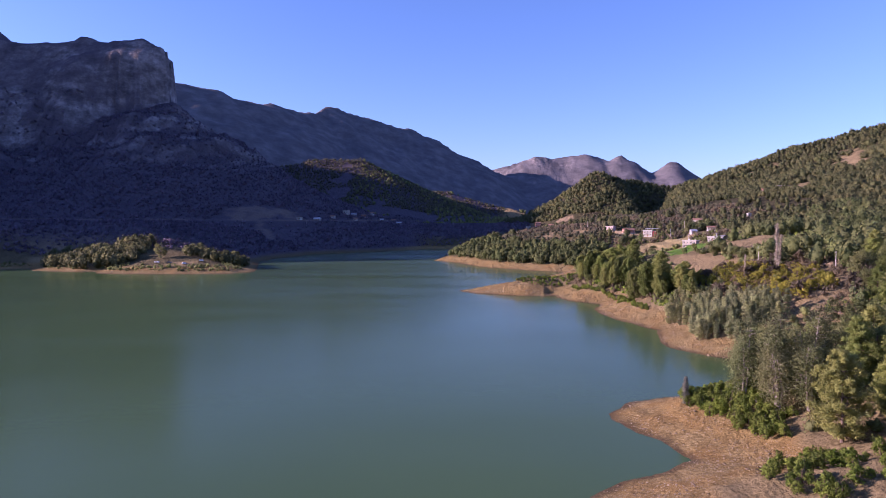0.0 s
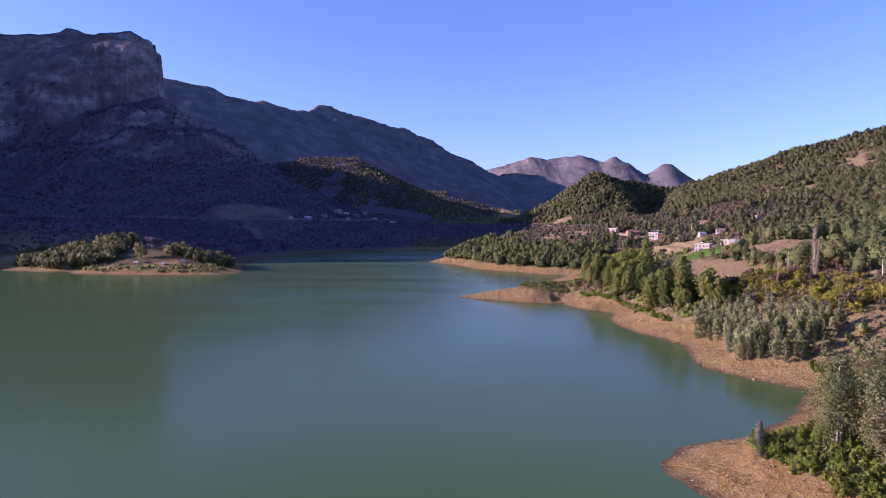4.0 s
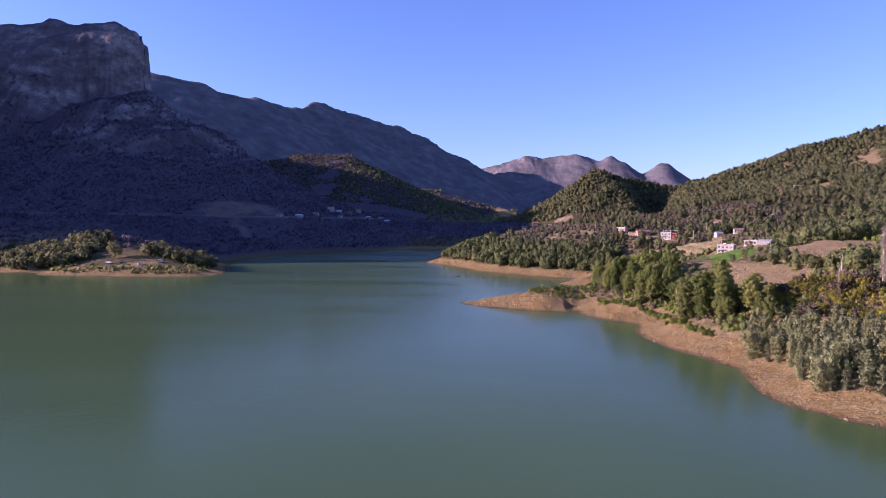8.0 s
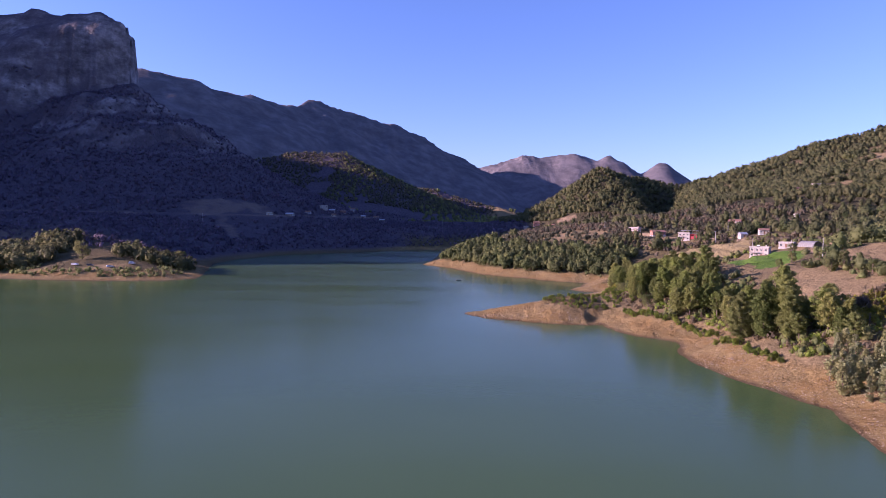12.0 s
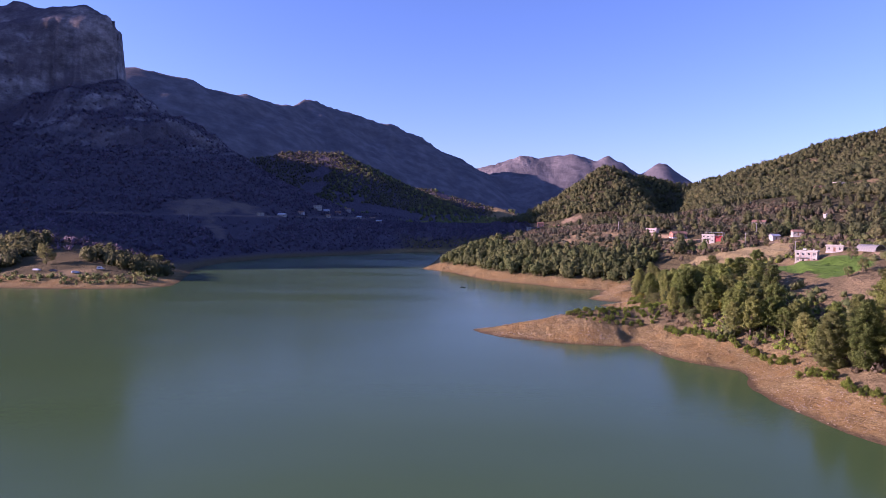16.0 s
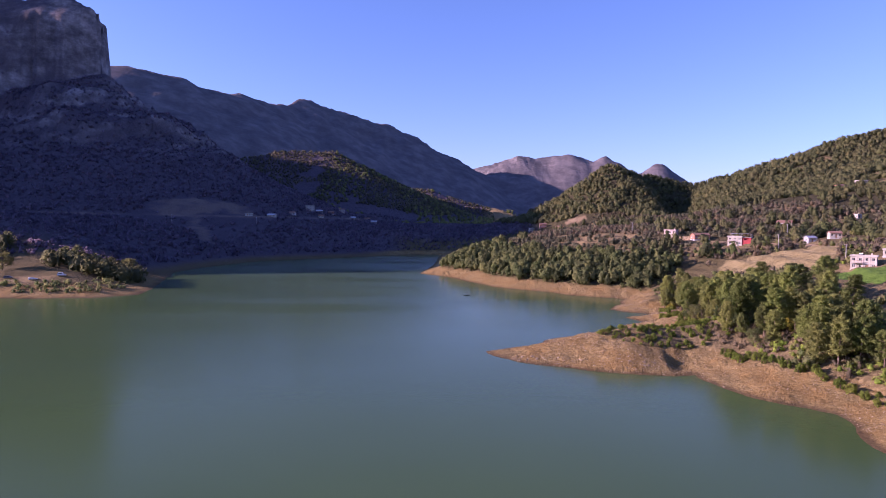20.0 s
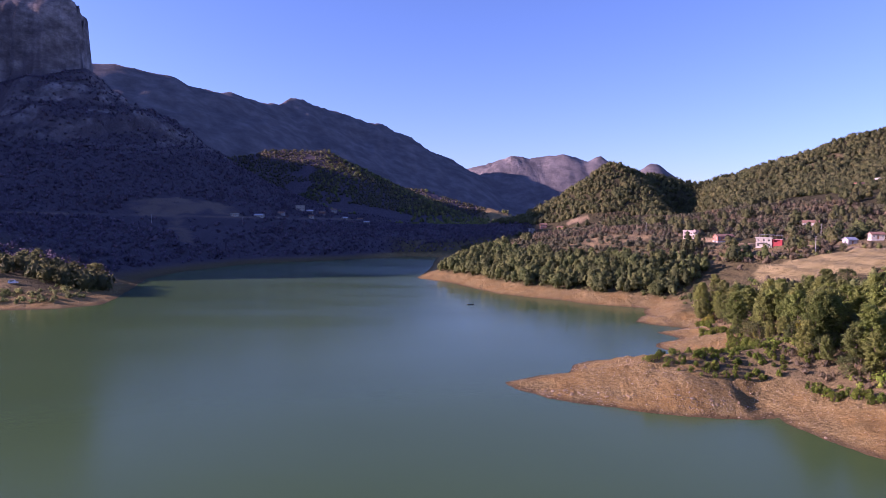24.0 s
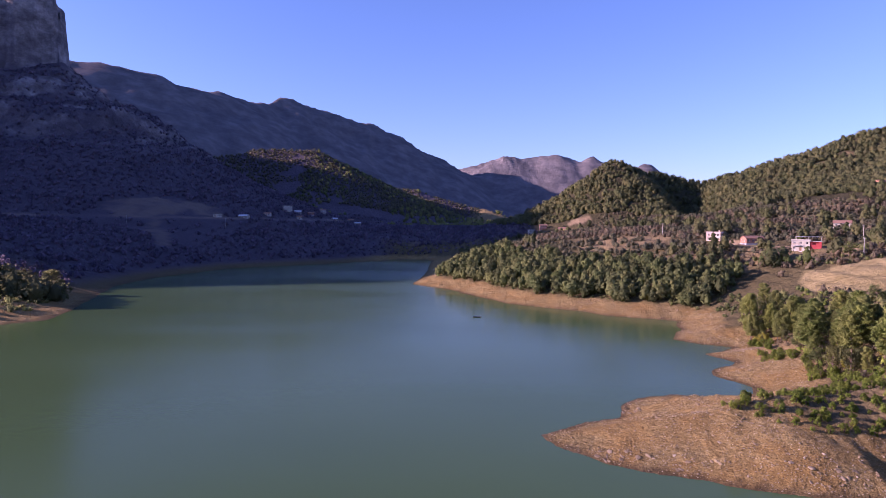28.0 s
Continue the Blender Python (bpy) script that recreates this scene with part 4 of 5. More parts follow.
# ---- woods: everything past the trees one can count ----
HOUSE_SPOTS = [(127, 334, 12), (142, 342, 9), (132, 309, 8), (171, 416, 8), (159, 414, 7), (191, 490, 8), (138, 437, 13), (121, 470, 8), (225, 480, 8), (300, 609, 11), (311, 603, 10), (130, 457, 10), (145, 770, 14), (125, 754, 12), (114, 782, 10), (101, 772, 9)]


def open_ground(x, y, z, d):
    """Where trees may stand on the eastern side: off the drained strip, the fields and the houses."""
    ok = grown(x, y, z, d)
    for poly in (TAN_FIELD, GREEN_FIELD, BROWN_FIELD, UPPER_FIELD):
        ok &= ~inside(x, y, poly)
    ok &= ~inside(x, y, [(92, 258), (113, 270), (110, 290), (94, 300), (100, 322), (90, 310), (84, 280)])
    for hx, hy, r in HOUSE_SPOTS:
        ok &= (np.hypot(x - hx, y - hy) > r) & ~((np.abs(x - hx) < r) & (y < hy) & (y > hy - 1.6 * r))
    return ok


def stand(name, label, category, box, step, test, heights, spread, kind, leaves, size, material, sink=0.3, core=0.62):
    x, y = jitter_grid(*box, step, rng)
    z, d = land(x, y)
    keep = seen_from_path(x, y) & test(x, y, z, d)
    x, y, z = x[keep], y[keep], z[keep]
    n = len(x)
    if n:
        clump = np.clip(0.45 * rng.rand(n) + 0.55 * smooth(-0.35, 0.35, fbm(x, y, 5 * step, 3, 91)) + 0.25 * (rng.rand(n) > 0.93), 0, 1.2)
        woods(name, label, category, np.stack([x, y, z - sink], -1), heights[0] + (heights[1] - heights[0]) * clump, spread[0] + (spread[1] - spread[0]) * rng.rand(n), kind, leaves, size, material, rng, core)


FIELD_FRONT = [(90, 274), (112, 272), (160, 328), (178, 424), (120, 412), (100, 394), (88, 350)]
PINE_CAPE = [(-10, 520), (8, 480), (20, 452), (40, 420), (64, 404), (84, 400), (104, 416), (112, 440), (108, 500), (60, 560), (0, 580)]
VALLEY_SIDE = [(60, 560), (108, 500), (112, 440), (150, 420), (190, 385), (235, 400), (290, 480), (275, 600), (225, 670), (180, 760), (110, 800), (40, 720), (20, 610)]
stand("pine_wood", "dense green pine wood on the low headland", "trees", (-10, 120, 400, 590), 3.1, lambda x, y, z, d: open_ground(x, y, z, d) & inside(x, y, PINE_CAPE) & (d < 44 + 12 * fbm(x, y, 25, 2, 64)), (3.4, 7.6), (0.30, 0.42), "pine", 170, 0.105, cape_mat, 0.2, 0.72)
stand("olive_grove", "grey-green olives and orchard trees round the hamlet", "trees", (-5, 245, 410, 770), 4.0,
      lambda x, y, z, d: open_ground(x, y, z, d) & (inside(x, y, VALLEY_SIDE) | inside(x, y, PINE_CAPE) & (d > 38)) & (fbm(x, y, 40, 3, 61) > -0.1), (1.5, 3.0), (0.50, 0.68), "bush", 44, 0.24, olive_mat, 0.3, 0.75)
stand("leafless_thicket", "brown leafless thicket between the fields", "shrubs", (60, 245, 340, 770), 5.0,
      lambda x, y, z, d: open_ground(x, y, z, d) & (inside(x, y, VALLEY_SIDE) | (y < 470) & (d > 35)) & (fbm(x, y, 40, 3, 61) < 0.05), (1.6, 3.4), (0.46, 0.62), "bush", 44, 0.20, twig_mat, 0.3, 0.6)
stand("valley_pines", "scattered dark pines among the orchards", "trees", (15, 300, 300, 780), 9.0,
      lambda x, y, z, d: open_ground(x, y, z, d) & ((inside(x, y, VALLEY_SIDE) & (fbm(x, y, 60, 3, 62) > 0.12)) | (d > 45) & (y < 460) & ~inside(x, y, FIELD_FRONT)), (4, 7.5), (0.34, 0.48), "pine", 90, 0.13, hill_mat, 0.3, 0.75)
stand("hill_pines", "dense dark green pine wood covering the sunlit hillside", "trees", (60, 520, 420, 640), 4.7,
      lambda x, y, z, d: open_ground(x, y, z, d) & ~inside(x, y, VALLEY_SIDE) & ~inside(x, y, PINE_CAPE) & (z > 30) & (clearing_mask(x, y) < np.where(y > 770, 0.8, 0.5)), (2.6, 7.0), (0.46, 0.64), "bush", 110, 0.125, hill_mat, 0.9, 0.66)
stand("hill_pines", "dense dark green pine wood covering the sunlit hillside", "trees", (60, 900, 420, 1010), 4.7,
      lambda x, y, z, d: open_ground(x, y, z, d) & ~inside(x, y, VALLEY_SIDE) & ~inside(x, y, PINE_CAPE) & ((y > 640) | (x > 520)) & (z > 30) & (clearing_mask(x, y) < np.where(y > 770, 0.8, 0.5)), (2.6, 7.0), (0.46, 0.64), "bush", 46, 0.185, hill_mat, 0.9, 0.70)
stand("slope_pines", "pines scattered over the open eastern slope", "trees", (60, 420, 60, 430), 7.5,
      lambda x, y, z, d: open_ground(x, y, z, d) & ((d > 52) | (d > 26) & (y < 150)) & (clearing_mask(x, y) < 0.4) & (fbm(x, y, 60, 3, 63) > -0.2) & ~inside(x, y, FIELD_FRONT), (3.0, 8.0), (0.40, 0.56), "bush", 200, 0.088, cape_mat, 0.3, 0.6)
stand("maquis", "mixed evergreen scrub on the slope above the shore", "shrubs", (24, 420, 40, 430), 3.6,
      lambda x, y, z, d: open_ground(x, y, z, d) & (fbm(x, y, 30, 3, 52) > -0.12) & ((d > 24) | (y < 262) & (x > 46) & (d > 14)) & ~inside(x, y, [(34, 84), (34, 108), (55, 108), (55, 84)]) & ~(inside(x, y, [(80, 224), (104, 226), (122, 190), (112, 150), (88, 150)]) & (fbm(x, y, 9, 2, 59) > -0.2)), (1.0, 3.0), (0.46, 0.64), "bush", 90, 0.15, dark_mat, 0.3, 0.7)
BANK = [(56, 272), (62, 262), (66, 246), (67, 232), (67, 204), (78, 192), (96, 206), (92, 232), (84, 262), (88, 290), (92, 366), (84, 378), (76, 360), (70, 334), (63, 306), (58, 294)]
stand("bank_undergrowth", "low green undergrowth beneath the pines on the bank", "shrubs", (50, 100, 190, 380), 2.0,
      lambda x, y, z, d: grown(x, y, z, d) & inside(x, y, BANK) & (fbm(x, y, 9, 3, 66) > -0.08), (0.5, 1.5), (0.55, 0.85), "bush", 80, 0.16, shrub_mat, 0.15, 0.5)
stand("bank_brush", "brown leafless brush beneath the pines on the bank", "shrubs", (50, 125, 140, 380), 2.3,
      lambda x, y, z, d: grown(x, y, z, d) & (inside(x, y, BANK) | inside(x, y, [(80, 226), (104, 230), (124, 196), (112, 150), (86, 146)])) & (fbm(x, y, 9, 3, 66) < 0.12), (0.6, 1.8), (0.5, 0.8), "bush", 60, 0.18, twig_mat, 0.15, 0.4)
stand("green_scrub", "yellow-green low scrub along the bank", "shrubs", (24, 420, 40, 380), 4.2,
      lambda x, y, z, d: open_ground(x, y, z, d) & (fbm(x, y, 22, 3, 54) > 0.12) & (d > 22), (0.8, 2.0), (0.48, 0.68), "bush", 64, 0.18, shrub_mat, 0.3, 0.5)
stand("shore_scrub", "olive-green scrub between the pines and the bare shore", "shrubs", (-12, 110, 378, 600), 2.4,
      lambda x, y, z, d: grown(x, y, z, d) & (d < 24) & (fbm(x, y, 12, 3, 58) > -0.1), (0.5, 1.4), (0.55, 0.85), "bush", 40, 0.26, cape_mat, 0.15, 0.5)
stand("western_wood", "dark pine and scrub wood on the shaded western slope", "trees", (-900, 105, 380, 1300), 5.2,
      lambda x, y, z, d: (d > 12) & ((x < -15) | (y > 755) & (z < 40)) & (z < np.where(x < -480, 222 + 75 * fbm(x, y, 60, 3, 65), 200)) & (fbm(x, y, 90, 3, 53) > -0.6) & ~((y < 455) & (d < 60)) & ~inside(x, y, SLIDE) & ~inside(x, y, GULLY) & ~(inside(x, y, [(-250, 660), (-215, 750), (-165, 775), (-140, 745), (-150, 640)]) & (fbm(x, y, 12, 2, 56) > -0.15)) & (np.abs(z - 33) > 1.2), (1.4, 3.6), (0.55, 0.80), "bush", 20, 0.30, hazed_west_mat, 0.7, 0.45)
stand("western_headland_wood", "pine grove on the sunlit western headland", "trees", (-300, -110, 385, 480), 5.0,
      lambda x, y, z, d: (d > 9) & (y < 480) & (inside(x, y, [(-264, 412), (-222, 398), (-206, 398), (-202, 425), (-206, 470), (-272, 460)]) | inside(x, y, [(-174, 430), (-150, 420), (-126, 420), (-126, 445), (-176, 458)])), (4.0, 9.0), (0.40, 0.54), "bush", 130, 0.12, hill_mat, 0.3, 0.6)
stand("headland_scrub", "dark low scrub above the western headland's bare shore", "shrubs", (-290, -112, 380, 440), 2.6,
      lambda x, y, z, d: (d > 8) & (d < 21 + 4 * fbm(x, y, 15, 2, 68)) & (fbm(x, y, 11, 3, 69) > -0.12) & (y < 436), (0.6, 2.0), (0.55, 0.85), "bush", 40, 0.26, dark_mat, 0.2, 0.5)
stand("middle_hill_wood", "pine wood on the middle hill, part in sun", "trees", (-480, 160, 1350, 1800), 6.6, lambda x, y, z, d: (z > 45) & (fbm(x, y, 90, 3, 55) > -0.35), (3, 6), (0.50, 0.68), "bush", 12, 0.34, olive_mat, 0.8, 0.7)
stand("valley_scrub", "dark scrub wood on the far valley floor", "trees", (-200, 700, 1150, 2300), 15.0, lambda x, y, z, d: (d > 60) & (x < 0.35 * y) & (fbm(x, y, 150, 3, 57) > -0.2) & ~((y > 1600) & (y < 1860) & (x > -110) & (z > 34) & (fbm(x, y, 60, 3, 67) < 0.22)), (5, 9), (0.45, 0.6), "bush", 14, 0.27, dark_mat, 1.0)
# ---- buildings ----
def box_geo(cx, cy, cz, sx, sy, sz):
    """A box with its centre and sizes, as triangles."""
    c = np.array([(x, y, z) for x in (-0.5, 0.5) for y in (-0.5, 0.5) for z in (-0.5, 0.5)]) * (sx, sy, sz) + (cx, cy, cz)
    f = np.array([(0, 1, 3), (0, 3, 2), (4, 6, 7), (4, 7, 5), (0, 4, 5), (0, 5, 1), (2, 3, 7), (2, 7, 6), (0, 2, 6), (0, 6, 4), (1, 5, 7), (1, 7, 3)])
    return c, f


def solid(name, geos, material, parent, label=""):
    v, f = joined(geos)
    v, back = np.unique(np.round(v, 4), axis=0, return_inverse=True)      # pieces that touch become one
    me = mesh_from(name, v, back.reshape(-1)[f], False)
    me.materials.append(material)
    return part(name, me, parent, label)


def wall_with_holes(w, h, t, holes):
    """A wall in the xz plane, w wide, h high, t thick, outer face at y = 0, with real rectangular openings (x0, x1, z0, z1)."""
    xs = sorted({-w / 2, w / 2, *[v for a in holes for v in a[:2]]})
    zs = sorted({0.0, h, *[v for a in holes for v in a[2:]]})
    out = []
    for x0, x1 in zip(xs, xs[1:]):
        for z0, z1 in zip(zs, zs[1:]):
            mx, mz = (x0 + x1) / 2, (z0 + z1) / 2
            if not any(a < mx < b and c < mz < d for a, b, c, d in holes):
                out.append(box_geo(mx, t / 2, mz, x1 - x0, t, z1 - z0))
    return out


def turned(geos, angle, shift):
    c, s = math.cos(angle), math.sin(angle)
    return [(v @ np.array(((c, s, 0), (-s, c, 0), (0, 0, 1))) + np.array(shift), f) for v, f in geos]


white_wall = plain("white_render", (0.31, 0.292, 0.245), (0.43, 0.405, 0.345), 0.8, 0.85)
pink_wall = plain("pink_render", (0.46, 0.36, 0.31), (0.56, 0.45, 0.40), 0.8, 0.85)
red_wall = plain("red_render", (0.26, 0.026, 0.03), (0.36, 0.045, 0.045), 0.8, 0.75)
yellow_wall = plain("ochre_render", (0.52, 0.36, 0.13), (0.64, 0.46, 0.19), 0.8, 0.85)
brick_wall = plain("raw_brick", (0.30, 0.14, 0.09), (0.42, 0.22, 0.15), 1.5, 0.9)
grey_wall = plain("grey_render", (0.28, 0.27, 0.26), (0.42, 0.41, 0.39), 0.8, 0.9)
tile_roof = plain("clay_tiles", (0.19, 0.100, 0.066), (0.29, 0.170, 0.115), 2.5, 0.85, 0, 0.9, 0.06)
slab_roof = plain("concrete_slab", (0.33, 0.31, 0.29), (0.50, 0.48, 0.45), 0.9, 0.9)
tin_roof = plain("tin_sheet", (0.40, 0.41, 0.43), (0.58, 0.59, 0.61), 1.2, 0.45, 0.6)
pane_mat = plain("window_glass", (0.015, 0.018, 0.022), (0.03, 0.035, 0.04), 0.5, 0.08)
frame_mat = plain("window_frame", (0.55, 0.54, 0.52), (0.70, 0.69, 0.67), 2.0, 0.5)
wood_mat = plain("brown_wood", (0.16, 0.08, 0.045), (0.28, 0.15, 0.085), 3.0, 0.7)


def house(label, x, y, turn, w, dp, storeys, wall_mat, roof, sides=(3, 2, 3, 2), stripes=None, balcony=False, wing=None, canopy=False, tank=False, group="houses of the hamlet", lift=0.0):
    """A rendered house: walls with real openings, panes and frames set back in them, roof, door, balcony and roof clutter."""
    h = 2.75
    top = thing("house", label, "house", group)
    corners = [land(np.array([x + a]), np.array([y + b]))[0][0] for a in (-w / 2, 0, w / 2) for b in (-dp / 2, 0, dp / 2)]
    top.matrix_basis = pose(x, y, min(corners) + 0.3 * (max(corners) - min(corners)) + 0.3 * lift, 0, 0, turn) @ Matrix.Scale(1 / UNIT, 4)
    solid("plinth", [box_geo(0, 0, -1.5, w + 0.3, dp + 0.3, 3.1)], slab_roof, top)
    total = storeys * h
    spans = ((w, dp / 2, 0.0), (dp, w / 2, math.pi / 2), (w, dp / 2, math.pi), (dp, w / 2, -math.pi / 2))
    for side, ((length, off, ang), count) in enumerate(zip(spans, sides)):
        holes, door = [], None
        for k in range(storeys):
            for n in range(count):
                cx = -length / 2 + length * (n + 0.5) / count
                if side == 0 and k == 0 and n == count // 2:
                    door = (cx - 0.5, cx + 0.5, 0.05, 2.15)
                    holes.append(door)
                else:
                    holes.append((cx - 0.55, cx + 0.55, k * h + 0.95, k * h + 2.25))
        shift = {0: (0, -off, 0), 1: (off, 0, 0), 2: (0, off, 0), 3: (-off, 0, 0)}[side]
        inner = length - (0.5 if side % 2 else 0.0)
        solid("wall", turned(wall_with_holes(inner, total, 0.25, holes), ang, shift), wall_mat, top)
        for a, b, c, d in holes:
            if (a, b, c, d) == door:
                solid("door", turned([box_geo((a + b) / 2, 0.16, (c + d) / 2, b - a, 0.05, d - c)], ang, shift), wood_mat, top)
                continue
            fr = [box_geo((a + b) / 2, 0.12, z, b - a, 0.07, 0.08) for z in (c + 0.04, d - 0.04)] + [box_geo(q, 0.12, (c + d) / 2, 0.07, 0.07, d - c - 0.16) for q in (a + 0.035, (a + b) / 2, b - 0.035)]
            win = solid("window", turned(fr, ang, shift), frame_mat, top)
            solid("pane", turned([box_geo((a + b) / 2, 0.17, (c + d) / 2, b - a, 0.02, d - c)], ang, shift), pane_mat, win)
    for k in range(1, storeys):
        solid("floor_band", [box_geo(0, 0, k * h, w + 0.12, dp + 0.12, 0.22)], slab_roof, top)
    if stripes:
        for n in range(stripes):
            solid("pilaster", [box_geo(-w / 2 + w * (n + 0.5) / stripes + w / stripes * 0.38, -dp / 2 - 0.08, total / 2, w / stripes * 0.16, 0.14, total - 0.1)], pink_wall, top, "pink painted pilaster")
    if roof == "flat":
        solid("roof", [box_geo(0, 0, total + 0.11, w + 0.7, dp + 0.7, 0.22)], slab_roof, top)
        for sx, sy, lx, ly in ((0, -1, w + 0.5, 0.16), (0, 1, w + 0.5, 0.16), (-1, 0, 0.16, dp + 0.18), (1, 0, 0.16, dp + 0.18)):
            solid("parapet", [box_geo(sx * (w / 2 + 0.17), sy * (dp / 2 + 0.17), total + 0.42, lx, ly, 0.4)], wall_mat, top)
    else:
        rise = dp * 0.24
        for s in (-1, 1):
            c = np.array([(-w / 2 - 0.4, s * (dp / 2 + 0.5), total - 0.1), (w / 2 + 0.4, s * (dp / 2 + 0.5), total - 0.1), (w / 2 + 0.4, 0, total + rise), (-w / 2 - 0.4, 0, total + rise)])
            v = np.concatenate([c, c + (0, 0, 0.16)])
            q = [(0, 1, 2), (0, 2, 3), (4, 6, 5), (4, 7, 6), (0, 5, 1), (0, 4, 5), (1, 6, 2), (1, 5, 6), (3, 7, 4), (3, 4, 0), (2, 6, 7), (2, 7, 3)]
            solid("roof_slope", [(v, np.array(q))], tile_roof if roof == "tile" else tin_roof, top)
        for s in (-1, 1):
            v = np.array([(s * (w / 2 - 0.05), -dp / 2, total), (s * (w / 2 - 0.05), dp / 2, total), (s * (w / 2 - 0.05), 0, total + rise), (s * (w / 2 - 0.25), -dp / 2, total), (s * (w / 2 - 0.25), dp / 2, total), (s * (w / 2 - 0.25), 0, total + rise)])
            solid("gable", [(v, np.array([(0, 1, 2), (3, 5, 4), (0, 3, 4), (0, 4, 1), (1, 4, 5), (1, 5, 2), (2, 5, 3), (2, 3, 0)]))], wall_mat, top)
    solid("chimney", [box_geo(w * 0.28, dp * 0.2, total + 0.75, 0.55, 0.55, 1.3)], brick_wall if roof != "flat" else wall_mat, top)
    if balcony:
        for k in range(1, storeys):
            b = solid("balcony", [box_geo(-w * 0.25, -dp / 2 - 0.75, k * h + 0.1, w * 0.5, 1.5, 0.18)], slab_roof, top)
            solid("railing", [box_geo(-w * 0.25, -dp / 2 - 1.46, k * h + 1.1, w * 0.5, 0.06, 0.06)] + [box_geo(-w * 0.5 + 0.1 + q * (w * 0.5 - 0.2) / 9, -dp / 2 - 1.46, k * h + 0.64, 0.05, 0.05, 0.9) for q in range(10)], wood_mat, b)
    if wing:
        wx, ww, wmat = wing
        solid("wing", turned(wall_with_holes(ww, total - 0.5, 0.25, [(-ww * 0.3, ww * 0.3, h + 0.7, h + 2.0)] if storeys > 1 else []), 0, (wx, -dp / 2 + 0.6, 0)) + [box_geo(wx, 0.5, (total - 0.5) / 2, ww, dp - 2.6, total - 0.5)], wmat, top, "painted side wing")
        solid("wing_roof", [box_geo(wx, 0.3, total - 0.4, ww + 0.5, dp - 0.6, 0.18)], slab_roof, top)
    if canopy:
        solid("canopy", [box_geo(w * 0.42, 0.4, total + 2.0, w * 1.45, dp * 0.9, 0.14)], tin_roof, top, "grey tin canopy over the roof terrace")
        for px in (-0.28, 0.42, 1.1):
            for py in (-0.4, 0.4):
                solid("post", [box_geo(w * px, 0.4 + dp * py, total + 0.85, 0.14, 0.14, 2.2)], slab_roof, top)
    if tank:
        solid("water_tank", [tube([(w * -0.2, 0.4, total + 1.0), (w * -0.2 + 1.4, 0.4, total + 1.0), (w * -0.2 + 1.42, 0.4, total + 1.0)], [0.42, 0.42, 0.01], 10)], frame_mat, top)
        solid("solar_panel", [(np.array([(-1, -0.9, total + 0.3), (1, -0.9, total + 0.3), (1, 0.3, total + 1.0), (-1, 0.3, total + 1.0), (-1, -0.9, total + 0.25), (1, -0.9, total + 0.25), (1, 0.3, total + 0.95), (-1, 0.3, total + 0.95)]) + (w * -0.1, 0, 0),
                                     np.array([(0, 1, 2), (0, 2, 3), (4, 6, 5), (4, 7, 6), (0, 4, 5), (0, 5, 1), (3, 2, 6), (3, 6, 7)]))], pane_mat, top)
    return top


house("white two-storey house with pink pilasters and wooden balcony", 127, 334, -38, 9.5, 7, 2, white_wall, "flat", (4, 3, 4, 3), 4, True, None, False, True)
house("white house with a covered terrace above the green field", 142, 342, -38, 7.5, 6, 1, white_wall, "flat", (3, 2, 3, 2), None, True)
house("small white house with a tiled roof above the field", 171, 416, -14, 6.5, 5, 1, white_wall, "tile", lift=0.6)
house("low stone hut with a tin roof beside the field", 159, 414, 0, 5, 5, 1, grey_wall, "tin", (1, 1, 1, 1))
house("white and red two-storey house under a tin canopy", 138, 437, -36, 8.5, 7, 2, white_wall, "flat", (3, 2, 3, 2), None, True, (6.9, 5.2, red_wall), True)
house("half-built pink house in leafless trees", 121, 471, -40, 8, 6, 2, pink_wall, "flat", (3, 2, 3, 2), None, True)
house("long low house with a clay-tiled roof", 130, 457, 4, 11, 6, 1, brick_wall, "tile", (4, 2, 4, 2), lift=0.8)
house("low red-roofed farmhouse on the slope", 191, 490, -35, 10, 7, 1, white_wall, "tile", (3, 2, 3, 2), lift=0.8)
house("small white hut standing alone on dry ground", 225, 480, 5, 3.2, 3.2, 1, white_wall, "flat", (1, 1, 1, 1))
house("farmhouse with a clay-tiled roof high on the slope", 300, 609, 14, 11, 7, 1, brick_wall, "tile", (3, 2, 3, 2), lift=0.8)
house("pale house high on the wooded slope", 311, 603, -4, 9, 7, 1, white_wall, "flat", (3, 2, 3, 2), lift=0.8)
house("ochre yellow house at the foot of the hill", 125, 754, -30, 10, 8, 2, yellow_wall, "tile", (3, 2, 3, 2))
house("brown house under the bare cutting", 114, 782, -5, 9, 7, 2, brick_wall, "tile", (3, 2, 3, 2))
house("small white house among leafless trees", 101, 772, 15, 6, 6, 2, white_wall, "flat", (2, 2, 2, 2))
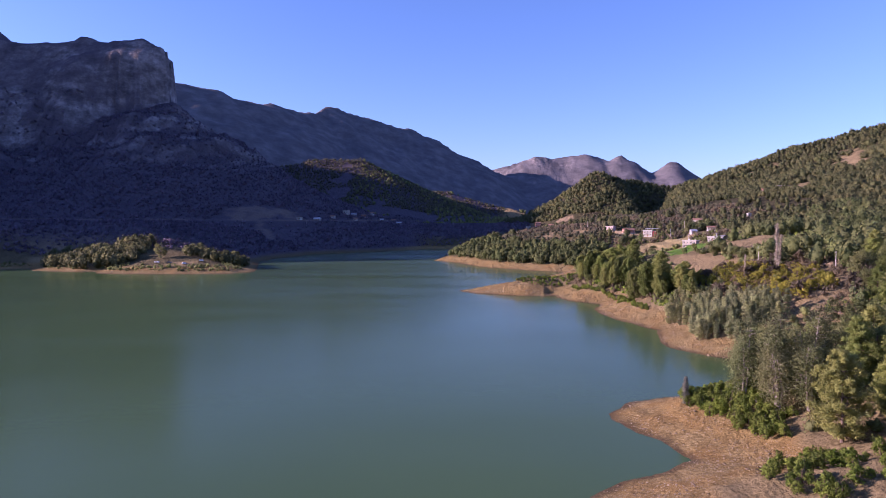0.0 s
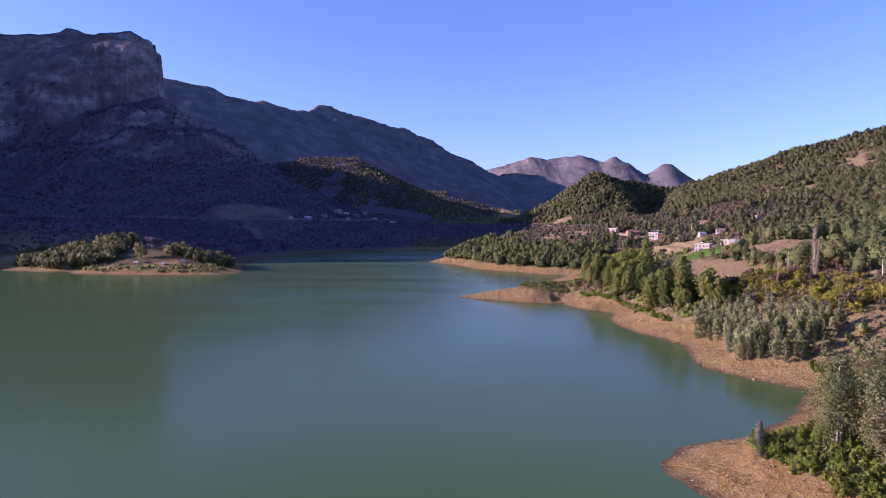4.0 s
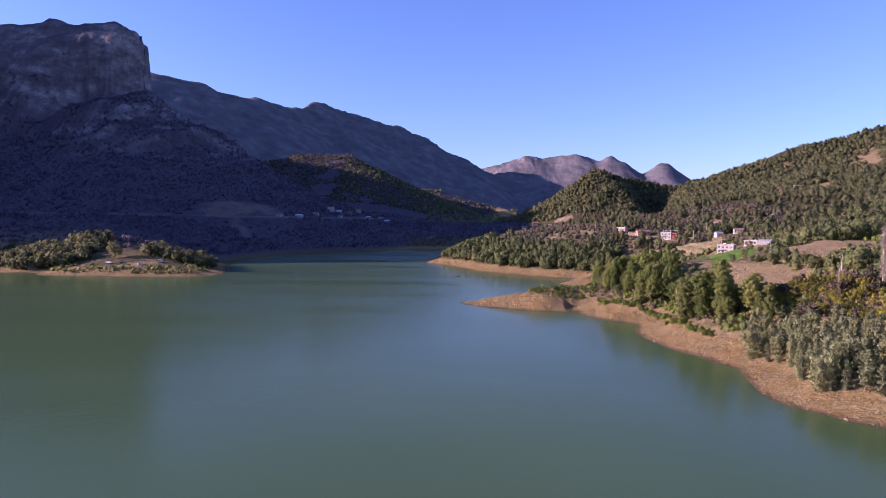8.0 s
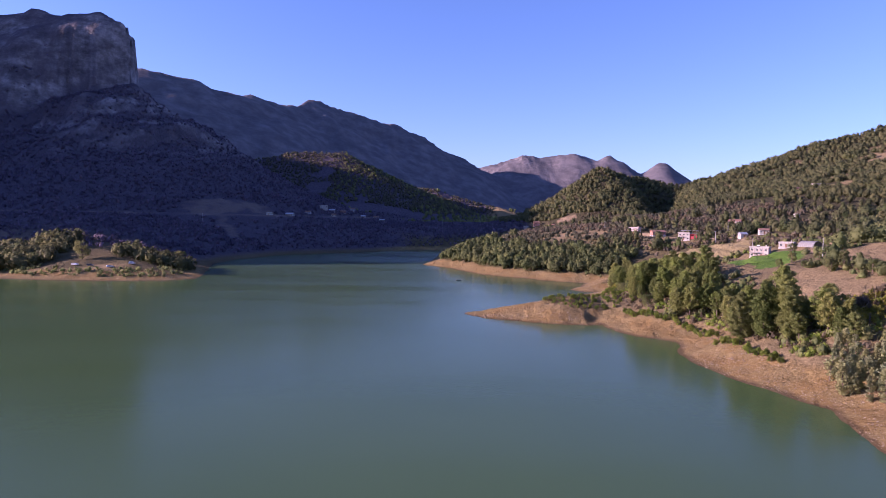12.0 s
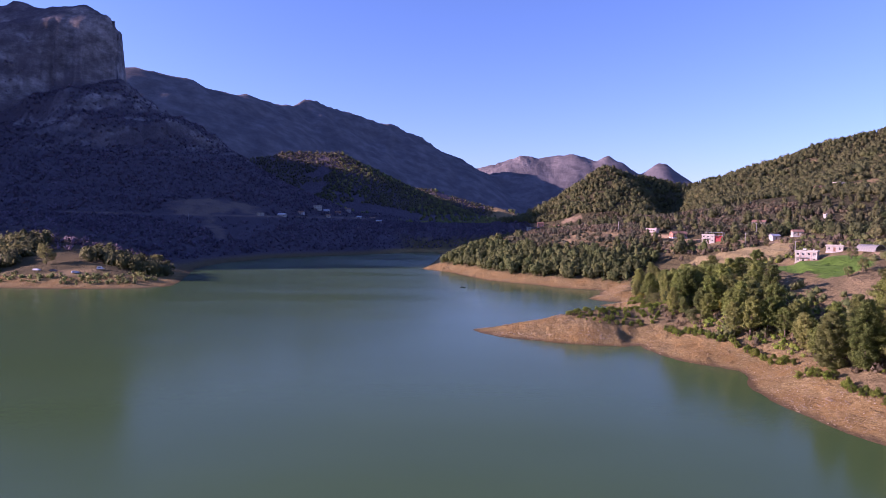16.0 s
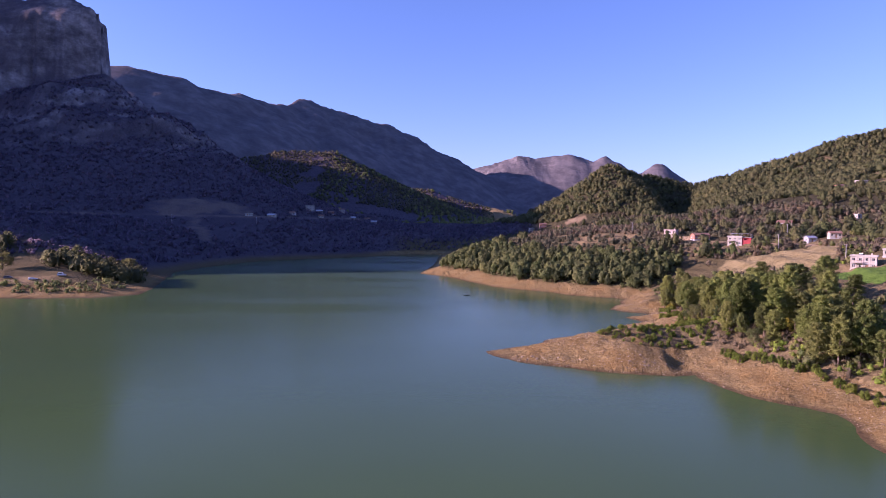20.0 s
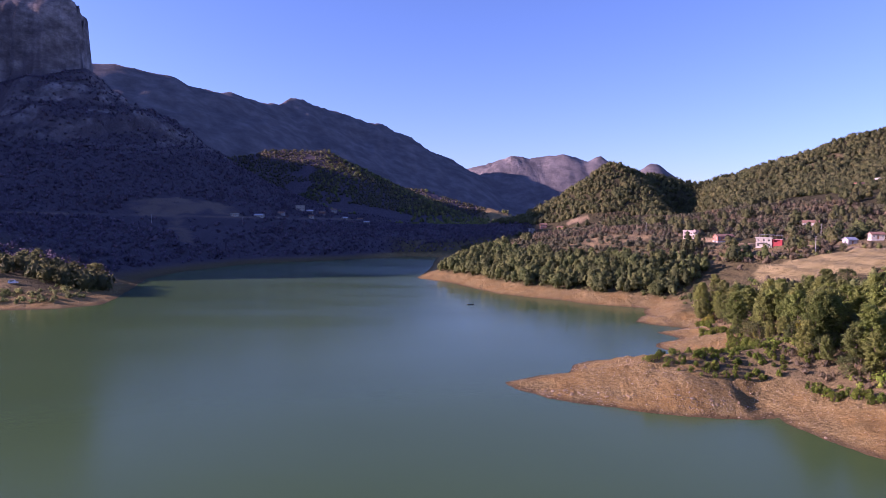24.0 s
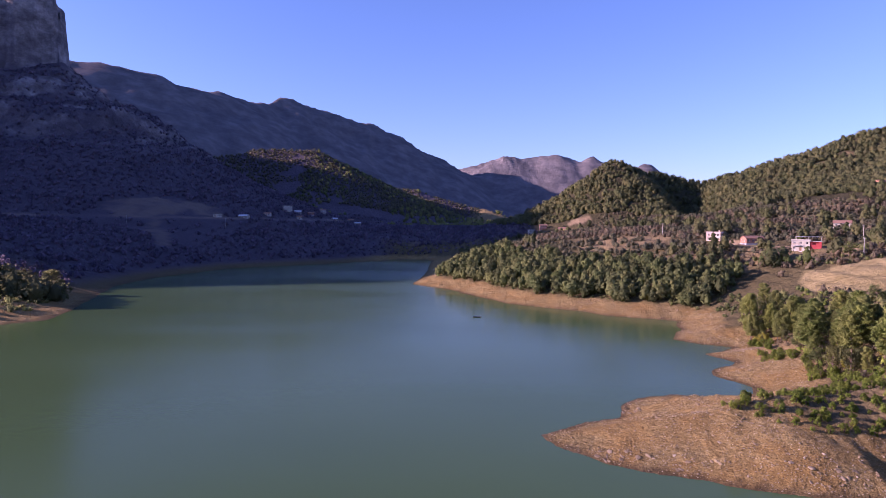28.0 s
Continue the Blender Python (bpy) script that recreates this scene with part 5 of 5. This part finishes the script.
for k, (hx, hy, hr, hw, hs, hm, hf) in enumerate(((-126, 850, 20, 12, 3, white_wall, "flat"), (-118, 862, 10, 10, 1, grey_wall, "tin"), (-146, 758, -15, 11, 1, white_wall, "tin"), (-101, 930, 5, 9, 2, grey_wall, "tile"),
                                                  (-96, 1060, 0, 10, 2, white_wall, "flat"), (-62, 915, 12, 9, 1, white_wall, "tin"), (-163, 741, -20, 7, 1, white_wall, "flat"), (-108, 885, 8, 9, 1, brick_wall, "tile"),
                                                  (-136, 805, -8, 8, 1, grey_wall, "tile"), (-75, 985, 4, 10, 1, white_wall, "tile"), (-112, 835, 14, 7, 1, white_wall, "tile"), (-84, 890, 30, 8, 1, white_wall, "tin"))):
    house("%s house on the shaded western slope" % {"white_render": "white rendered", "grey_render": "grey rendered", "raw_brick": "bare brick"}[hm.name], hx, hy, hr, hw, 7.0, hs, hm, hf, (3, 2, 3, 2), group="houses on the western slope", lift=0.9)

# arched hoop frame beside the houses
hoop = thing("greenhouse", "small arched greenhouse with pale worn sheeting", "greenhouse")
hoop.matrix_basis = pose(132, 309, land(np.array([132.0]), np.array([309.0]))[0][0] - 0.1, 0, 0, 12) @ Matrix.Scale(1 / UNIT, 4)
sheet_mat = plain("worn_sheeting", (0.15, 0.145, 0.13), (0.24, 0.23, 0.205), 1.4, 0.5)
for k in range(9):
    arch = [(3.0 * math.cos(a), -5 + 1.25 * k, 3.1 * math.sin(a)) for a in np.linspace(0, math.pi, 11)]
    solid("hoop", [tube(arch, [0.05] * 11, 5)], tin_roof, hoop)
for k in range(8):
    arc = np.linspace(0, math.pi, 11)
    v = np.array([(2.94 * math.cos(a), -5 + 1.25 * (k + q), 3.04 * math.sin(a)) for q in (0.04, 0.96) for a in arc])
    f = [(j, j + 1, j + 12) for j in range(10)] + [(j, j + 12, j + 11) for j in range(10)]
    solid("sheet", [(v, np.array(f)), (v * (0.99, 1, 0.99), np.array(f)[:, ::-1])], sheet_mat, hoop)


# ---- poles, vehicles, boat ----
def utility_pole(x, y, h, turn):
    top = thing("utility_pole", "grey concrete utility pole with a short crossarm", "pole", "utility poles")
    top.matrix_basis = pose(x, y, land(np.array([x]), np.array([y]))[0][0] - 0.2, 0, 0, turn) @ Matrix.Scale(1 / UNIT, 4)
    solid("post", [tube([(0, 0, 0), (0, 0, h * 0.5), (0, 0, h)], [0.20, 0.16, 0.11], 8)], slab_roof, top)
    arm = solid("crossarm", [box_geo(0, 0.12, h - 0.4, 1.6, 0.1, 0.12)], tin_roof, top)
    for k in (-0.7, 0.0, 0.7):
        solid("insulator", [tube([(k, 0.12, h - 0.34), (k, 0.12, h - 0.2), (k, 0.12, h - 0.1)], [0.06, 0.08, 0.03], 6)], white_wall, arm)


for px, py, ph, pr in ((115.0, 274.0, 8.0, 20), (143.0, 410.0, 9.0, 0), (161.0, 435.0, 9.5, 10), (113.5, 188.0, 7.5, 40), (109.0, 225.0, 7.0, 30), (132.0, 350.0, 8.0, 5), (112.0, 505.0, 9.0, 0), (-205.0, 668.0, 10.0, 60), (-150.0, 716.0, 10.0, 40), (14.0, 860.0, 12.0, 30)):
    utility_pole(px, py, ph, pr)

van_paint = plain("white_paint", (0.70, 0.70, 0.70), (0.80, 0.80, 0.79), 1.0, 0.3)
dark_paint = plain("dark_paint", (0.06, 0.065, 0.075), (0.10, 0.10, 0.11), 1.0, 0.3)
tyre_mat = plain("tyre_rubber", (0.015, 0.015, 0.015), (0.03, 0.03, 0.03), 6.0, 0.9)


def car(label, x, y, turn, paint, tall):
    top = thing("car", label, "car", "parked vehicles")
    top.matrix_basis = pose(x, y, land(np.array([x]), np.array([y]))[0][0] + 0.02, 0, 0, turn) @ Matrix.Scale(1 / UNIT, 4)
    prof = [(-2.2, 0.35), (2.2, 0.35), (2.2, 0.85), (1.2, 0.95), (0.6, tall), (-1.7, tall), (-2.2, 0.95)]
    n = len(prof)
    v = np.array([(a, s * (0.85 if b < 1.0 else 0.70), b) for s in (-1, 1) for a, b in prof])
    f = [(0, k, k + 1) for k in range(1, n - 1)] + [(n, n + k + 1, n + k) for k in range(1, n - 1)]
    for k in range(n):
        f += [(k, n + k, n + (k + 1) % n), (k, n + (k + 1) % n, (k + 1) % n)]
    solid("body", [(v, np.array(f))], paint, top)
    for s in (-1, 1):
        solid("side_window", [box_geo(-0.5, s * 0.765, (tall + 0.95) / 2, 1.9, 0.03, (tall - 0.95) * 0.6)], pane_mat, top)
        for a in (-1.35, 1.35):
            wheel = solid("wheel", [tube([(a, s * 0.68, 0.32), (a, s * 0.86, 0.32), (a, s * 0.87, 0.32)], [0.32, 0.32, 0.12], 12)], tyre_mat, top)
            solid("rim", [tube([(a, s * 0.865, 0.32), (a, s * 0.885, 0.32), (a, s * 0.886, 0.32)], [0.19, 0.18, 0.01], 8)], tin_roof, wheel)


car("white van parked on the grassy western headland", -151, 407, 20, van_paint, 1.95)
car("white car parked on the western headland", -178, 405, -10, van_paint, 1.45)
car("dark car parked on the western headland", -170, 404, 15, dark_paint, 1.45)
car("pale car parked on the western headland", -160, 403, 35, van_paint, 1.45)

boat = thing("rowing_boat", "small dark rowing boat afloat on the lake", "boat")
boat.matrix_basis = pose(11.3, 403.5, 0.0, 0, 0, 10) @ Matrix.Scale(1 / UNIT, 4)
ring = [(1.9 * math.cos(a) * (1.15 if math.cos(a) > 0 else 0.95), 0.62 * math.sin(a)) for a in np.linspace(0, 2 * math.pi, 19)[:-1]]
v = np.array([(x * k, y * k, z) for k, z in ((0.72, -0.12), (1.0, 0.38), (0.93, 0.38), (0.66, 0.02)) for x, y in ring])
f = [(a * 18 + k, a * 18 + (k + 1) % 18, (a + 1) * 18 + (k + 1) % 18) for a in range(3) for k in range(18)] + [(a * 18 + k, (a + 1) * 18 + (k + 1) % 18, (a + 1) * 18 + k) for a in range(3) for k in range(18)]
f += [(54, 54 + k, 55 + k) for k in range(1, 17)]
solid("hull", [(v, np.array(f))], dark_paint, boat)
for k in (-0.7, 0.5):
    solid("bench", [box_geo(k, 0, 0.28, 0.3, 1.0, 0.05)], wood_mat, boat)
# ---- stones on the drained strip ----
stone_mat, st, sp = nodes_of("shore_stone")
sg, so = st.nodes.new("ShaderNodeNewGeometry"), st.nodes.new("ShaderNodeObjectInfo")
stone_col = ramp(st, math_node(st, "FRACT", math_node(st, "ADD", sg.outputs["Random Per Island"], so.outputs["Random"])),
                 [(0.0, (0.15, 0.108, 0.055)), (0.45, (0.27, 0.208, 0.115)), (0.8, (0.34, 0.275, 0.17)), (1.0, (0.54, 0.47, 0.34))])
link(st, mixc(st, noise_tex(st, 3.0, 5, 0.6, sg.outputs["Position"]).outputs["Fac"], stone_col, (0.15, 0.11, 0.07)), sp.inputs["Base Color"])
sp.inputs["Roughness"].default_value = 0.92
bump(st, noise_tex(st, 9.0, 5, 0.6, sg.outputs["Position"]).outputs["Fac"], 0.6, 0.05, sp)


def stone_geo(rng, n=1):
    """Angular lumps: an icosahedron pushed out of shape."""
    v = ICO[None] * (0.65 + 0.5 * rng.rand(n, 12, 1)) * (1, 1, 1)
    return v * (0.7 + 0.6 * rng.rand(n, 1, 3)) * (1, 1, 0.62)


rng = np.random.RandomState(17)
shapes = []
for k in range(6):
    me = mesh_from("stone", stone_geo(rng)[0], ICO_F, False)
    me.materials.append(stone_mat)
    shapes.append(me)


def strip_spots(box, step, near=0.4, far=26):
    x, y = jitter_grid(*box, step, rng)
    z, d = land(x, y)
    keep = (d > near) & (d < far) & (bare_mask(x, y, z, d) > 0.5) & seen_from_path(x, y)
    return x[keep], y[keep], z[keep], d[keep]


# larger ones, each its own: in bands and heaps
x, y, z, d = strip_spots((10, 80, 60, 420), 2.1)
heap = fbm(x, y, 14, 3, 81) + 0.5 * fbm(x, y, 4, 2, 82)
order = np.argsort(-heap)[:190]
for k in order:
    ob = new("stone", shapes[rng.randint(6)])
    s = 0.12 + 0.22 * rng.rand() ** 2.5
    ob.matrix_basis = pose(x[k], y[k], z[k] + 0.12 * s, rng.normal() * 14, rng.normal() * 14, rng.rand() * 360)
    ob.scale = (s * (0.8 + 0.6 * rng.rand()), s, s * (0.8 + 0.4 * rng.rand()))
    tagged(ob, "pale angular stone lying on the bare shore", "stone", "stones on the shore")

# the countless small ones
x, y, z, d = strip_spots((8, 90, 58, 430), 0.5)
heap = fbm(x, y, 12, 4, 83) + 0.35 * fbm(x, y, 2.5, 2, 84)
keep = (heap + 0.30 * rng.rand(len(x)) > 0.12) & (rng.rand(len(x)) < 0.85)
x, y, z = x[keep], y[keep], z[keep]
n = len(x)
size = 0.06 + 0.14 * rng.rand(n) ** 2.5 + 0.15 * smooth(0.30, 0.55, heap[keep]) * rng.rand(n)
v = stone_geo(rng, n) * size[:, None, None]
a = rng.rand(n, 1) * 6.3
v = np.stack([v[..., 0] * np.cos(a) - v[..., 1] * np.sin(a), v[..., 0] * np.sin(a) + v[..., 1] * np.cos(a), v[..., 2]], -1) + np.stack([x, y, z + 0.2 * size], -1)[:, None]
gravel = new("gravel", mesh_from("gravel", v.reshape(-1, 3), (ICO_F[None] + 12 * np.arange(n)[:, None, None]).reshape(-1, 3), False))
gravel.data.materials.append(stone_mat)
tagged(gravel, "loose pale stones scattered over the drained shore", "stones", kind="stuff")

# ledges of broken rock where the bank has slid
for cx, cy, reach, count, lean in ((14, 278.5, 2.4, 20, 50), (24, 274, 4.0, 10, 40), (36.5, 269.5, 2.5, 14, 55), (21.5, 298.5, 3.0, 22, 20), (61, 358, 5.0, 34, 48), (52, 327, 3.5, 14, 25), (56, 212, 5.0, 18, 20), (63, 145, 3.0, 14, 25)):
    for k in range(count):
        lx, ly = cx + rng.normal() * reach, cy + rng.normal() * reach * 0.45
        lz, ld = land(np.array([lx]), np.array([ly]))
        if ld[0] < 0.3:
            continue
        ob = new("stone", shapes[rng.randint(6)])
        s = 0.22 + 0.30 * rng.rand()
        ob.matrix_basis = pose(lx, ly, lz[0] + 0.05, 0.4 * lean + rng.normal() * 12, rng.normal() * 15, 20 + rng.normal() * 25)
        ob.scale = (s * 0.8, s * 1.15, s * 0.55)
        tagged(ob, "tilted angular slab of broken rock on the bank", "rock", "rock ledges on the bank")

# ---- from plan units to metres ----
for ob in [o for o in scene.objects if o.parent is None and o.type in {"MESH", "EMPTY"}]:
    ob.matrix_basis = Matrix.Scale(UNIT, 4) @ ob.matrix_basis
